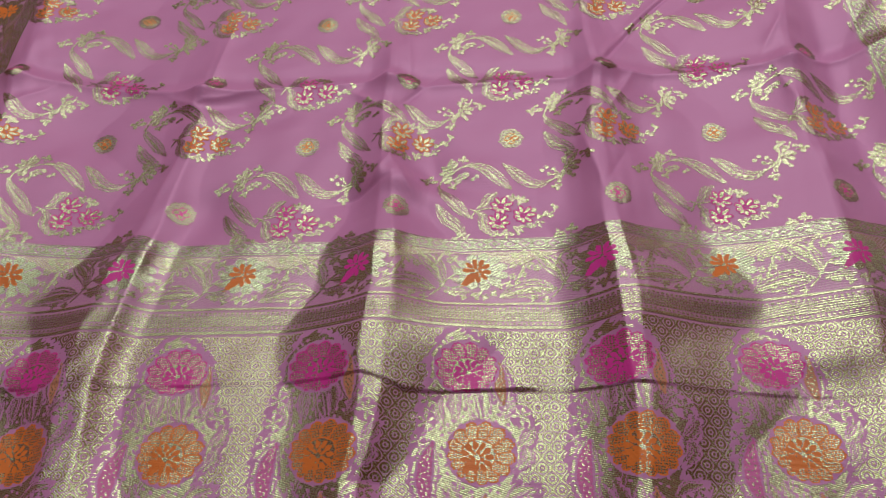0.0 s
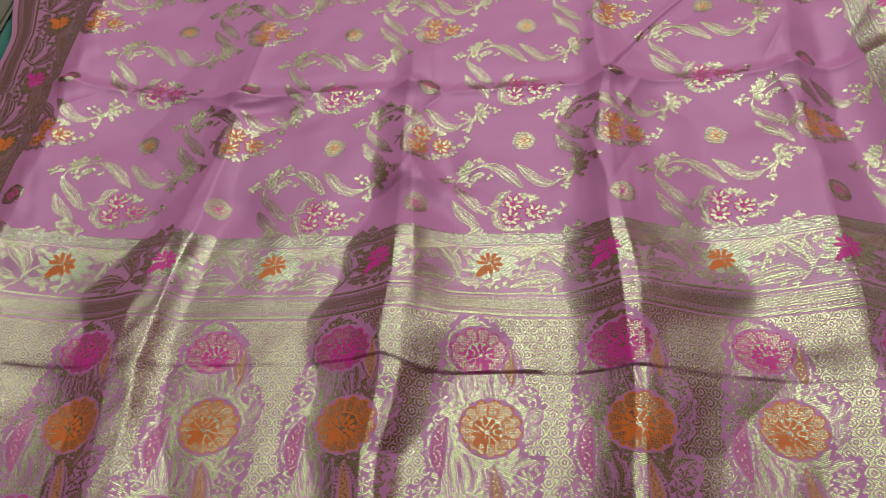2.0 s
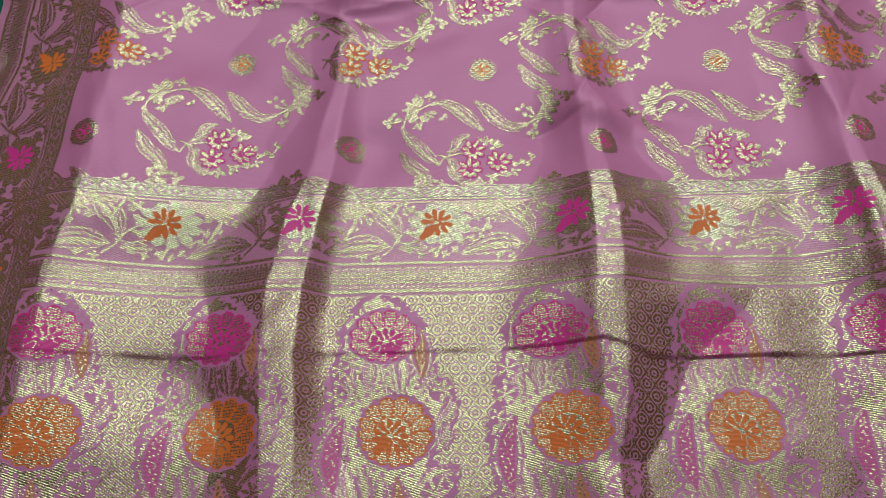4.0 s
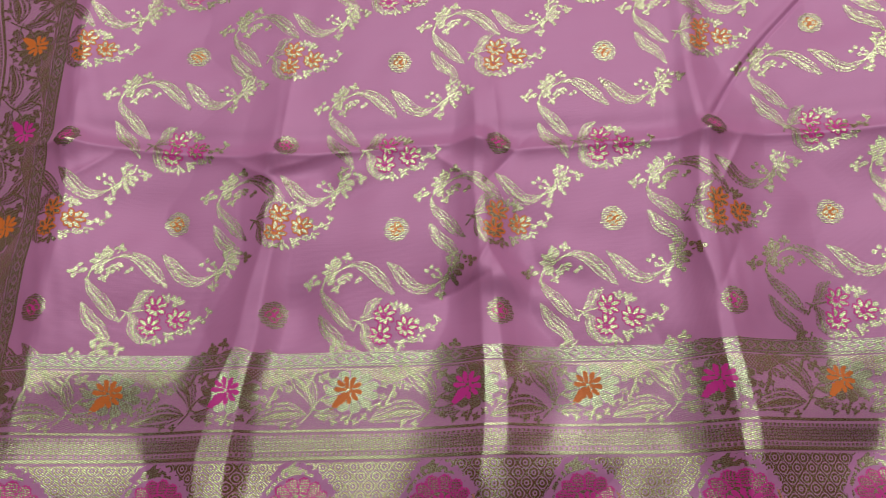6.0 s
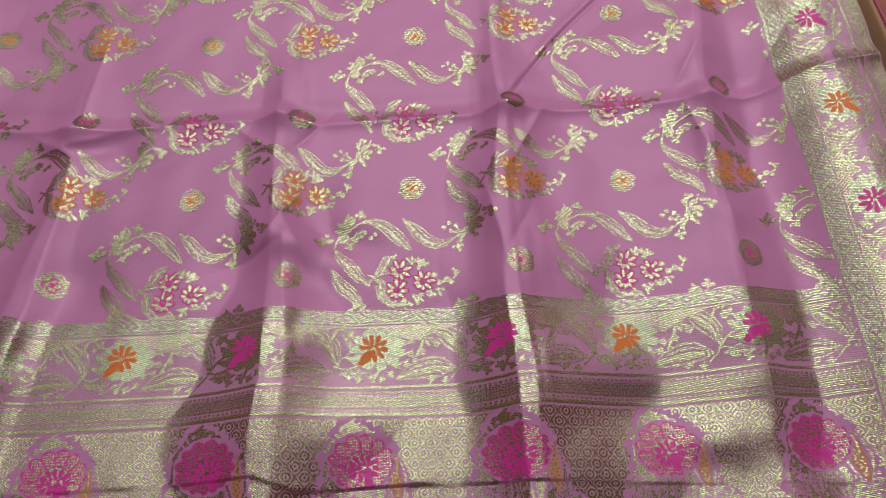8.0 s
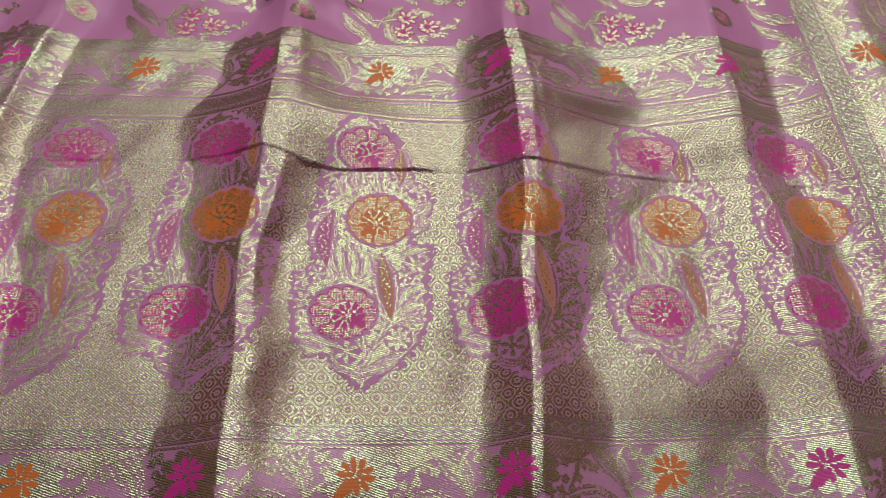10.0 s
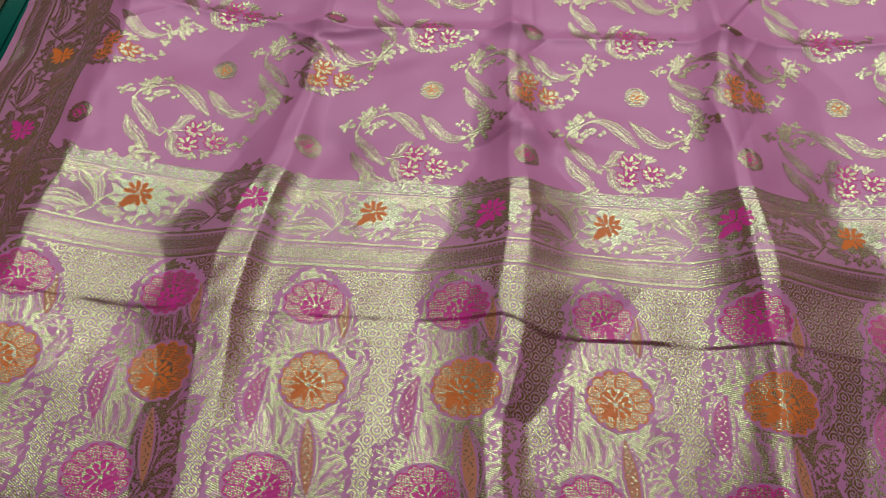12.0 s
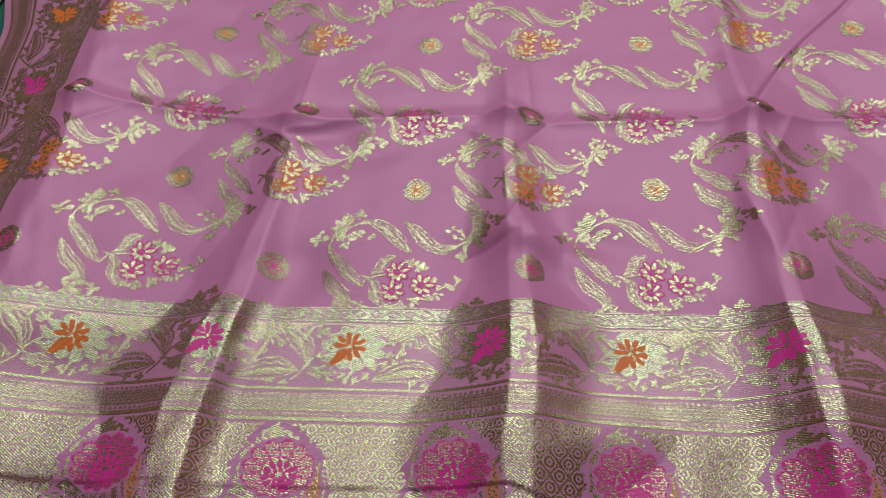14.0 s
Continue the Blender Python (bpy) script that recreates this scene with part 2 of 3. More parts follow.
def cloth(u, v):
    """Fabric coordinates to the place of the cloth in the room."""
    vh = fold_line(u)
    y = v + np.clip(vh - v, 0, TUCK) * 0.5
    x = u + 0.002 * wavy(u, v, 0.35, 3) - 0.06 * smooth(0.33, 0.56, v) * smooth(-0.07, U0, u)
    z = np.full_like(u, -0.006)
    for n, (c, half, left, right, h) in enumerate(RIDGES):
        cc = np.interp(v, KNOT, c) + 0.0015 * np.sin(v * 43 + n)
        amp = np.interp(v, KNOT, h) / 1000
        wide = 1.0 + 0.18 * np.sin(v * 23 + n * 1.7) + 0.10 * np.sin(v * 61 + n * 3.1)
        z = z + 0.0011 * wavy(u, v * 0.45, 0.022, 20 + n) * np.exp(-((u - cc) / 0.028) ** 2) * np.clip(amp / 0.015, 0, 1)
        z = z + crest(u - cc, np.interp(v, KNOT, half) / 1000, amp, np.interp(v, KNOT, left) / 1000 * wide, np.interp(v, KNOT, right) / 1000 * wide)
    # the sharp cross fold at the edge of the pallu
    d = v - vh
    lift = (0.45 + 0.30 * np.sin(u * 37 + 1) * np.sin(u * 91)) * np.interp(u, (-0.1, 0.1, 0.37, 0.41, 0.62, 0.8, 1.0), (0.0010, 0.0014, 0.0026, 0.0050, 0.0022, 0.0014, 0.0012))
    z = z + np.where(d > 0, lift * np.exp(-d / 0.022), lift * (1 - np.clip(-d / TUCK, 0, 1)))
    # the cross fold in the field
    h1 = v - np.interp(u, (-0.1, -0.05, 0.16, 0.37, 0.41, 0.61, 0.81, 1.0), (0.262, 0.262, 0.246, 0.256, 0.246, 0.252, 0.250, 0.275))
    z = z + 0.0050 * np.exp(-np.sqrt(h1 ** 2 + 0.001 ** 2) / 0.008) - 0.002 * np.exp(-((h1 - 0.020) / 0.012) ** 2)
    for c in (-0.055, 0.160, 0.376, 0.612, 0.812):
        z = z + 0.006 * np.exp(-((u - c) / 0.016) ** 2 - (h1 / 0.016) ** 2)
    # the oblique pinch beyond the cross fold
    t = ((u - 0.612) * 0.165 + (v - 0.266) * 0.211) / (0.165 ** 2 + 0.211 ** 2)
    off = ((u - 0.612) * 0.211 - (v - 0.266) * 0.165) / math.hypot(0.165, 0.211) + 0.006 * np.sin(t * 5)
    fade = smooth(-0.02, 0.08, t) * (1 - smooth(1.5, 1.9, t))
    z = z + fade * (0.0016 * np.exp(-((off + 0.005) / 0.006) ** 2) - 0.0024 * np.exp(-(off / 0.0022) ** 2))
    # soft dents beside the folds
    for cu, cv, su, sv, h in ((0.345, 0.085, 0.030, 0.032, -0.007), (0.415, 0.150, 0.030, 0.030, -0.006), (0.395, 0.105, 0.018, 0.016, 0.005), (0.195, 0.075, 0.028, 0.030, -0.006),
                              (0.565, 0.090, 0.022, 0.040, -0.005), (0.640, 0.160, 0.020, 0.035, -0.005), (0.430, -0.030, 0.025, 0.035, -0.004), (0.405, -0.330, 0.030, 0.050, -0.007),
                              (0.690, -0.060, 0.040, 0.020, -0.005), (0.760, -0.095, 0.030, 0.020, 0.006), (0.290, -0.300, 0.060, 0.030, 0.004), (0.545, -0.300, 0.020, 0.050, -0.005),
                              (0.215, 0.215, 0.022, 0.020, -0.005), (0.780, 0.200, 0.022, 0.040, -0.005), (0.040, -0.140, 0.040, 0.030, -0.006), (0.700, -0.330, 0.050, 0.040, 0.005)):
        z = z + h * np.exp(-((u - cu) / su) ** 2 - ((v - cv) / sv) ** 2)
    # small puckers that run out of the folds
    z = z + 0.0035 * np.exp(-((u - 0.43) / 0.05) ** 2 - ((v - 0.11) / 0.035) ** 2) * np.sin((u * 0.5 + v) * 90)
    z = z + 0.003 * np.exp(-((u - 0.20) / 0.06) ** 2 - ((v - 0.22) / 0.03) ** 2) * np.sin((v - u * 0.4) * 110)
    # sharp little creases in the field: along the pleats, then out of the corners of the cross fold
    for cu, cv, deg, reach, h in ((0.372, 0.120, 60, 0.030, 0.0045), (0.392, 0.118, 118, 0.026, 0.004), (0.356, 0.098, 20, 0.030, -0.004), (0.586, 0.120, 100, 0.040, 0.004), (0.608, 0.108, 62, 0.026, -0.003),
                                  (0.150, 0.225, 150, 0.030, 0.0035), (0.178, 0.236, 20, 0.030, 0.003), (0.345, 0.232, 140, 0.024, 0.003), (0.402, 0.232, 50, 0.034, -0.004), (0.630, 0.225, 60, 0.034, 0.0035),
                                  (0.800, 0.215, 105, 0.030, 0.003), (0.805, 0.300, 60, 0.030, 0.004), (-0.030, 0.235, 40, 0.030, 0.003), (0.395, 0.300, 95, 0.045, 0.0022), (0.170, 0.310, 85, 0.060, 0.002)):
        c, q = math.cos(math.radians(deg)), math.sin(math.radians(deg))
        along, across = (u - cu) * c + (v - cv) * q, (v - cv) * c - (u - cu) * q
        z = z + h * np.exp(-(along / reach) ** 2 - np.abs(across) / 0.007)
    # the selvedges climb over what lies beneath them
    z = z + 0.046 * smooth(0.850, 0.945, u)
    z = z + 0.0014 * wavy(u, v, 0.13, 5) + 0.0007 * wavy(u, v, 0.05, 8)
    return x, y, np.maximum(z, FLOOR_Z + 0.002)


def drape(u, v, lift):
    x, y, z = cloth(u, v)
    if lift:
        e = 0.0006
        a = np.stack(cloth(u + e, v), -1) - np.stack((x, y, z), -1)
        b = np.stack(cloth(u, v + e), -1) - np.stack((x, y, z), -1)
        n = np.cross(a, b)
        n /= np.linalg.norm(n, axis=-1, keepdims=True) + 1e-12
        return np.stack((x, y, z), -1) + n * lift
    return np.stack((x, y, z), -1)


def quad_object(name, us, vs, quads, lift, mat, parent, label=""):
    """A mesh of quads over fabric coordinates, draped on the cloth."""
    co = drape(us, vs, lift)
    me = bpy.data.meshes.new(name)
    nq = len(quads)
    me.vertices.add(len(co))
    me.vertices.foreach_set("co", co.astype(np.float32).ravel())
    me.loops.add(nq * 4)
    me.loops.foreach_set("vertex_index", quads.astype(np.int32).ravel())
    me.polygons.add(nq)
    me.polygons.foreach_set("loop_start", np.arange(0, nq * 4, 4, dtype=np.int32))
    me.polygons.foreach_set("loop_total", np.full(nq, 4, dtype=np.int32))
    me.polygons.foreach_set("use_smooth", np.ones(nq, dtype=bool))
    layer = me.uv_layers.new(name="fabric")
    q = quads.ravel()
    layer.data.foreach_set("uv", np.stack((us[q], vs[q]), -1).astype(np.float32).ravel())
    me.materials.append(mat)
    me.update(calc_edges=True)
    me.validate()
    ob = new(name, me)
    ob.parent = parent
    return tagged(ob, label)


def sheet(name, a, b, c, d, mat, parent, label="", step=0.002):
    nu, nv = max(2, round((b - a) / step) + 1), max(2, round((d - c) / step) + 1)
    u, v = np.meshgrid(np.linspace(a, b, nu), np.linspace(c, d, nv))
    idx = np.arange(nu * nv).reshape(nv, nu)
    quads = np.stack((idx[:-1, :-1], idx[:-1, 1:], idx[1:, 1:], idx[1:, :-1]), -1).reshape(-1, 4)
    return quad_object(name, u.ravel(), v.ravel(), quads, 0, mat, parent, label)


# ---- the room ----
def part(name, bm, mat, parent=None, label=""):
    me = bpy.data.meshes.new(name)
    bm.to_mesh(me)
    bm.free()
    me.materials.append(mat)
    ob = new(name, me)
    ob.parent = parent
    return tagged(ob, label)


def slab(x0, y0, z0, x1, y1, z1, bevel=0.0, seg=2):
    bm = bmesh.new()
    bmesh.ops.create_cube(bm, size=1)
    bmesh.ops.scale(bm, vec=(x1 - x0, y1 - y0, z1 - z0), verts=bm.verts)
    bmesh.ops.translate(bm, vec=((x0 + x1) / 2, (y0 + y1) / 2, (z0 + z1) / 2), verts=bm.verts)
    if bevel:
        bmesh.ops.bevel(bm, geom=bm.edges[:], offset=bevel, segments=seg, affect="EDGES")
    return bm


tagged(part("floor", slab(-2.2, -2.4, FLOOR_Z - 0.2, 3.0, 3.4, FLOOR_Z), M_FLOOR), "plain brown floor mat under the spread saree", "floor", kind="structure")
# walls and ceiling are added out of view to tint the cloth's reflections
tagged(part("ceiling", slab(-2.2, -2.4, 2.6, 3.0, 3.4, 2.8), M_CEIL), "unseen terracotta ceiling, added for its warm reflection in the gold thread", "ceiling", kind="structure")
for nm, box in (("wall_north", (-2.2, 3.4, -0.245, 3.0, 3.6, 2.8)), ("wall_south", (-2.2, -2.6, -0.245, 3.0, -2.4, 2.8)),
                ("wall_west", (-2.4, -2.6, -0.245, -2.2, 3.6, 2.8)), ("wall_east", (3.0, -2.6, -0.245, 3.2, 3.6, 2.8))):
    tagged(part(nm, slab(*box), M_WALL), "unseen terracotta wall, added for its warm reflection in the gold thread", "wall", kind="structure")
fixture = tagged(new("ceiling_light"), "white flat ceiling light above the cloth", "light")
fixture.location = (LAMP[0], LAMP[1], 2.6)
part("housing", slab(-1.54, -1.04, -0.06, 1.54, 1.04, 0.0, 0.01), M_STEEL, fixture)

# ---- the saree: ground sheets ----
saree = tagged(new("saree"), "pink silk saree with gold brocade pallu and borders, spread and creased", "saree")
BAND_T, BAND_R = 0.037, -0.0635          # upper cross border: its edges
LOW_T, LOW_R = -0.351, -0.4515           # lower cross border
sheet("field_cloth", FIELD_L, FIELD_R, BAND_T, V1, M_PINK, saree, "glossy pink silk satin ground")
sheet("cross_border", FIELD_L, FIELD_R, BAND_R, BAND_T, M_SPECK, saree, "pink border ground with gold floral weave")
sheet("pallu_cloth", FIELD_L, FIELD_R, LOW_T, BAND_R, M_DIAPER, saree, "gold brocade pallu ground with small rings")
sheet("cross_border", FIELD_L, FIELD_R, LOW_R, LOW_T, M_SPECK, saree, "pink border ground with gold floral weave")
sheet("pallu_end", FIELD_L, FIELD_R, V0, LOW_R, M_DIAPER, saree, "gold brocade end of the pallu")
sheet("side_border", U0, FIELD_L, V0, V1, M_SPECK, saree, "pink and gold woven side border")
sheet("side_border", FIELD_R, U1, V0, V1, M_SPECK, saree, "pink and gold woven side border")

# ---- the woven motifs, cell by cell as the loom draws them ----
CELL = 0.0008
NU, NV = int(round((U1 - U0) / CELL)), int(round((V1 - V0) / CELL))
owner = np.zeros((NV, NU), np.int32)
thread = np.random.RandomState(4).uniform(-1, 1, NV)
PIECES = [None]


def piece(name, mat, parent=0, label=""):
    PIECES.append((name, mat, parent, label))
    return len(PIECES) - 1


class Frame:
    """A local frame in millimetres on the fabric; turn in quarter turns, flip mirrors x."""

    def __init__(self, u, v, turn=0, flip=1, clip=None, rough=0.5):
        self.u, self.v, self.turn, self.flip, self.clip, self.rough, self.outline = u, v, turn, flip, clip, rough, 0

    def to_fabric(self, x, y):
        x = x * self.flip
        for _ in range(self.turn % 4):
            x, y = -y, x
        return self.u + x / 1000, self.v + y / 1000

    def fill(self, pid, cx, cy, rad, test):
        fu, fv = self.to_fabric(cx, cy)
        r = rad / 1000
        i0, i1 = max(0, int((fu - r - U0) / CELL)), min(NU, int((fu + r - U0) / CELL) + 2)
        j0, j1 = max(0, int((fv - r - V0) / CELL)), min(NV, int((fv + r - V0) / CELL) + 2)
        if self.clip:
            a, b, c, d = self.clip
            i0, i1 = max(i0, int(round((a - U0) / CELL))), min(i1, int(round((b - U0) / CELL)))
            j0, j1 = max(j0, int(round((c - V0) / CELL))), min(j1, int(round((d - V0) / CELL)))
        if i1 <= i0 or j1 <= j0:
            return
        uu = U0 + (np.arange(i0, i1) + 0.5) * CELL
        vv = V0 + (np.arange(j0, j1) + 0.5) * CELL
        X, Y = np.meshgrid((uu - self.u) * 1000, (vv - self.v) * 1000)
        X = X + self.rough * thread[j0:j1, None]
        for _ in range(self.turn % 4):
            X, Y = Y, -X
        X = X * self.flip
        owner[j0:j1, i0:i1][test(X, Y)] = pid

    def oval(self, pid, cx, cy, a, b, deg=0.0):
        c, s = math.cos(radians(deg)), math.sin(radians(deg))

        def test(X, Y):
            p, q = (X - cx) * c + (Y - cy) * s, -(X - cx) * s + (Y - cy) * c
            return (p / a) ** 2 + (q / b) ** 2 < 1
        self.fill(pid, cx, cy, max(a, b) + 1, test)

    def leaf(self, pid, x0, y0, x1, y1, width, bend=0.0, veins=True, blunt=0.5, ribs=0.0):
        """A curved leaf from one tip to the other; bend: how far its middle bows to its left, in mm."""
        cx, cy, ln = (x0 + x1) / 2, (y0 + y1) / 2, math.hypot(x1 - x0, y1 - y0)
        if self.outline and pid != self.outline and width > 3:
            self.leaf(self.outline, x0, y0, x1, y1, width + 1.8, bend, False, blunt)
        c, s = (x1 - x0) / ln, (y1 - y0) / ln

        def test(X, Y):
            p, q = (X - x0) * c + (Y - y0) * s, -(X - x0) * s + (Y - y0) * c
            t = np.clip(p / ln, 0, 1)
            w = width * np.sin(math.pi * t ** (0.5 + blunt)) ** 0.8 * (1 + 0.14 * np.sin(t * ln * 2.1))
            d = (q - bend * 4 * t * (1 - t)) / np.maximum(w, 1e-3)
            hit = (np.abs(d) < 1) & (p > 0) & (p < ln)
            if veins and width > 2.4:
                a = np.abs(d)
                mid = (t > 0.10) & (t < 0.92)
                hit &= ~((a > 0.56) & (a < 0.72) & mid)
                hit &= ~((a >= 0.72) & (np.sin(p * 2 * math.pi / 2.8) > 0.55))
                if width > 4.2:
                    hit &= ~((a > 0.14) & (a < 0.30) & mid)
                if width > 8:
                    hit &= ~((a > 0.30) & (a < 0.56) & (np.sin(p * 2 * math.pi / 3.2 + d * 9) > 0.35))
            return hit
        self.fill(pid, cx, cy, ln / 2 + width + abs(bend) + 1, test)

    def frond(self, pid, pts, width, fat=0.55, solid=False):
        """A plump leaf along a bent spine: beaded rim, a gap, a hatched body with a rib; fat: where it is widest."""
        if self.outline and pid != self.outline:
            self.frond(self.outline, pts, width + 1.3, fat, True)
        pts = np.array(pts, float)
        arc = np.concatenate(((0,), np.cumsum(np.hypot(*np.diff(pts, axis=0).T))))
        at = np.linspace(0, 1, 36)
        sx, sy = np.interp(at * arc[-1], arc, pts[:, 0]), np.interp(at * arc[-1], arc, pts[:, 1])
        for _ in range(6):
            sx[1:-1], sy[1:-1] = (sx[:-2] + sx[2:]) / 2, (sy[:-2] + sy[2:]) / 2
        tx, ty = np.gradient(sx), np.gradient(sy)
        cx, cy = (sx.min() + sx.max()) / 2, (sy.min() + sy.max()) / 2

        def test(X, Y):
            dx, dy = X[..., None] - sx, Y[..., None] - sy
            k = np.argmin(dx * dx + dy * dy, -1)
            gx, gy = np.take_along_axis(dx, k[..., None], -1)[..., 0], np.take_along_axis(dy, k[..., None], -1)[..., 0]
            side = np.sign(tx[k] * gy - ty[k] * gx)
            t = at[k]
            p = np.where(t < fat, t / fat * 0.5, 0.5 + (t - fat) / (1 - fat) * 0.5)
            w = width * (0.16 + 0.84 * np.sin(math.pi * p) ** 0.9)
            a = np.hypot(gx, gy) / w
            if solid:
                return a < 1
            run = t * arc[-1]
            hit = a < 0.82 + 0.18 * np.abs(np.sin(run * math.pi / 3.4))
            mid = (t > 0.07) & (t < 0.93)
            hit &= ~((a > 0.56) & (a < 0.72) & mid)
            hit &= ~((a >= 0.72) & (np.sin(run * 2 * math.pi / 3.4 + 1.6) > 0.80))
            if width > 4.5:
                hit &= ~((a > 0.10) & (a < 0.26) & mid & (t > 0.15) & (side > 0))
                hit &= ~((a > 0.26) & (a < 0.56) & (np.sin(run * 2 * math.pi / 2.6 + side * a * 7) > 0.62))
            return hit
        self.fill(pid, cx, cy, max(np.ptp(sx), np.ptp(sy)) / 2 + width + 2, test)

    def trefoil(self, pid, cx, cy, r, deg):
        """Three round lobes on a short foot."""
        for d in (-100, 0, 100):
            a = radians(deg + d)
            self.oval(pid, cx + r * 0.62 * math.cos(a), cy + r * 0.62 * math.sin(a), r * 0.50, r * 0.40, deg + d)
        a = radians(deg + 180)
        self.stroke(pid, [(cx, cy), (cx + r * math.cos(a), cy + r * math.sin(a))], 1.3)

    def fan(self, pid, cx, cy, r, deg, n=6, spread=230):
        """An open flower: pointed petals spread round a side, and a heart."""
        if self.outline:
            self.oval(self.outline, cx, cy, r + 0.5, r + 0.5)
        for k in range(n):
            a = radians(deg - spread / 2 + spread * k / (n - 1))
            c, q = math.cos(a), math.sin(a)
            self.leaf(pid, cx + 0.16 * r * c, cy + 0.16 * r * q, cx + r * c, cy + r * q, r * 0.19, 0, False, 0.75)
        self.oval(pid, cx, cy, r * 0.2, r * 0.2)

    def stroke(self, pid, pts, width):
        if self.outline and pid != self.outline:
            self.stroke(self.outline, pts, width + 1.8)
        for (x0, y0), (x1, y1) in zip(pts, pts[1:]):
            ln = math.hypot(x1 - x0, y1 - y0)
            c, s = (x1 - x0) / ln, (y1 - y0) / ln

            def test(X, Y, x0=x0, y0=y0, c=c, s=s, ln=ln):
                p, q = (X - x0) * c + (Y - y0) * s, -(X - x0) * s + (Y - y0) * c
                return (np.abs(q) < width / 2) & (p > -width / 2) & (p < ln + width / 2)
            self.fill(pid, (x0 + x1) / 2, (y0 + y1) / 2, ln / 2 + width, test)

    def floret(self, pid, cx, cy, r, n=5, deg=0.0):
        """A small open flower of n petals with a gap round its eye."""
        if self.outline and pid != self.outline:
            self.oval(self.outline, cx, cy, r + 1.6, r + 1.6)
        def test(X, Y):
            q, a = np.hypot(X - cx, Y - cy), np.arctan2(Y - cy, X - cx) - radians(deg)
            return (q < r * (0.60 + 0.40 * np.abs(np.cos(a * n / 2)))) & ~((q > r * 0.22) & (q < r * 0.36))
        self.fill(pid, cx, cy, r + 1, test)

    def tuft(self, pid, cx, cy, r, deg):
        """Three pointed leaflets."""
        for d in (-48, 0, 48):
            a = radians(deg + d)
            self.leaf(pid, cx, cy, cx + r * math.cos(a), cy + r * math.sin(a), r * 0.20, 0, False, 0.4)


def rosette(f, cx, cy, rx, ry, col, gold, stub_deg, petals=13):
    """A large scalloped flower: coloured rims round gold netted petals, a heart of coloured drops and a stub."""
    if f.outline:
        f.oval(f.outline, cx, cy, rx + 1.5, ry + 1.5)
    sx, sy = math.cos(radians(stub_deg)), math.sin(radians(stub_deg))
    hx, hy = cx + 0.20 * rx * sx, cy + 0.20 * ry * sy
    open_side = radians(stub_deg)

    def polar(X, Y):
        p, q = (X - hx) / rx, (Y - hy) / ry
        a = np.mod(np.arctan2(q, p) - open_side, 2 * math.pi)
        reach = 1.0 - 0.20 * np.cos(a)
        ph = np.abs(np.mod((a - 0.22) * petals / (2 * math.pi - 0.44), 1) - 0.5)
        return np.hypot(p, q) / reach, a, ph

    def whole(X, Y):
        r, a, ph = polar(X, Y)
        return r < 0.86 + 0.14 * np.cos(ph * math.pi) ** 0.8

    def net(X, Y):
        r, a, ph = polar(X, Y)
        tip = 0.83 + 0.12 * np.cos(ph * math.pi) ** 0.8
        petal = (r > 0.50) & (r < tip) & (ph < 0.50 - 0.045 / np.maximum(r, 0.3))
        holes = np.sin((X + Y) * 2 * math.pi / 4.6) * np.sin((X - Y) * 2 * math.pi / 4.6) < 0.02
        return (petal & holes) | (r < 0.46)
    f.fill(col, cx, cy, max(rx, ry) * 1.3 + 2, whole)
    f.fill(gold, cx, cy, max(rx, ry) * 1.3 + 2, net)
    for k in range(10):
        a = open_side + radians(36 + 288 * k / 9)
        f.oval(col, hx + 0.37 * rx * math.cos(a), hy + 0.37 * ry * math.sin(a), rx * 0.125, rx * 0.082, math.degrees(a))
    for k in range(6):
        a = open_side + radians(50 + 260 * k / 5)
        f.oval(col, hx + 0.17 * rx * math.cos(a), hy + 0.17 * ry * math.sin(a), rx * 0.085, rx * 0.055, math.degrees(a))
    f.oval(col, hx + 0.36 * rx * sx, hy + 0.36 * ry * sy, rx * 0.28, rx * 0.125, stub_deg)


def bloom(f, cx, cy, r, col, gold, petals=8, deg=0):
    """A small blossom: thin coloured outlines round pale petals that fan from one side."""
    bx, by = cx - 0.25 * r, cy - 0.2 * r
    tips = [(radians(deg + 360 * k / petals), 1.0 - 0.28 * math.cos(radians(360 * k / petals - 210))) for k in range(petals)]
    for grow, pid in ((1.5, col), (0.0, gold)):
        for a, far in tips:
            c, q = math.cos(a), math.sin(a)
            f.oval(pid, bx + r * 0.62 * far * c, by + r * 0.62 * far * q, r * 0.32 * far + grow, r * 0.155 + grow, math.degrees(a))
    f.oval(col, bx, by, r * 0.16, r * 0.16)


def butta(u, v, col, clip):
    f = Frame(u, v, clip=clip, rough=1.3)
    g = piece("butta", M_ZARI, 0, "small round gold woven dot motif")
    c = piece("butta_heart", col, g, "coloured heart of the dot motif")
    f.fill(g, 0, 0, 16, lambda X, Y: (np.hypot(X / 12.5, Y / 13.5) < 1) & ((np.mod(Y, 2.4) < 1.6) | (np.hypot(X, Y) < 8.0)))
    for rad, pid in ((3.5, c), (2.3, g)):
        for k in range(4):
            a = math.pi / 2 * k
            f.oval(pid, 4.0 * math.cos(a), 4.4 * math.sin(a), rad, rad)
    f.oval(c, 0, 0, 1.5, 1.5)


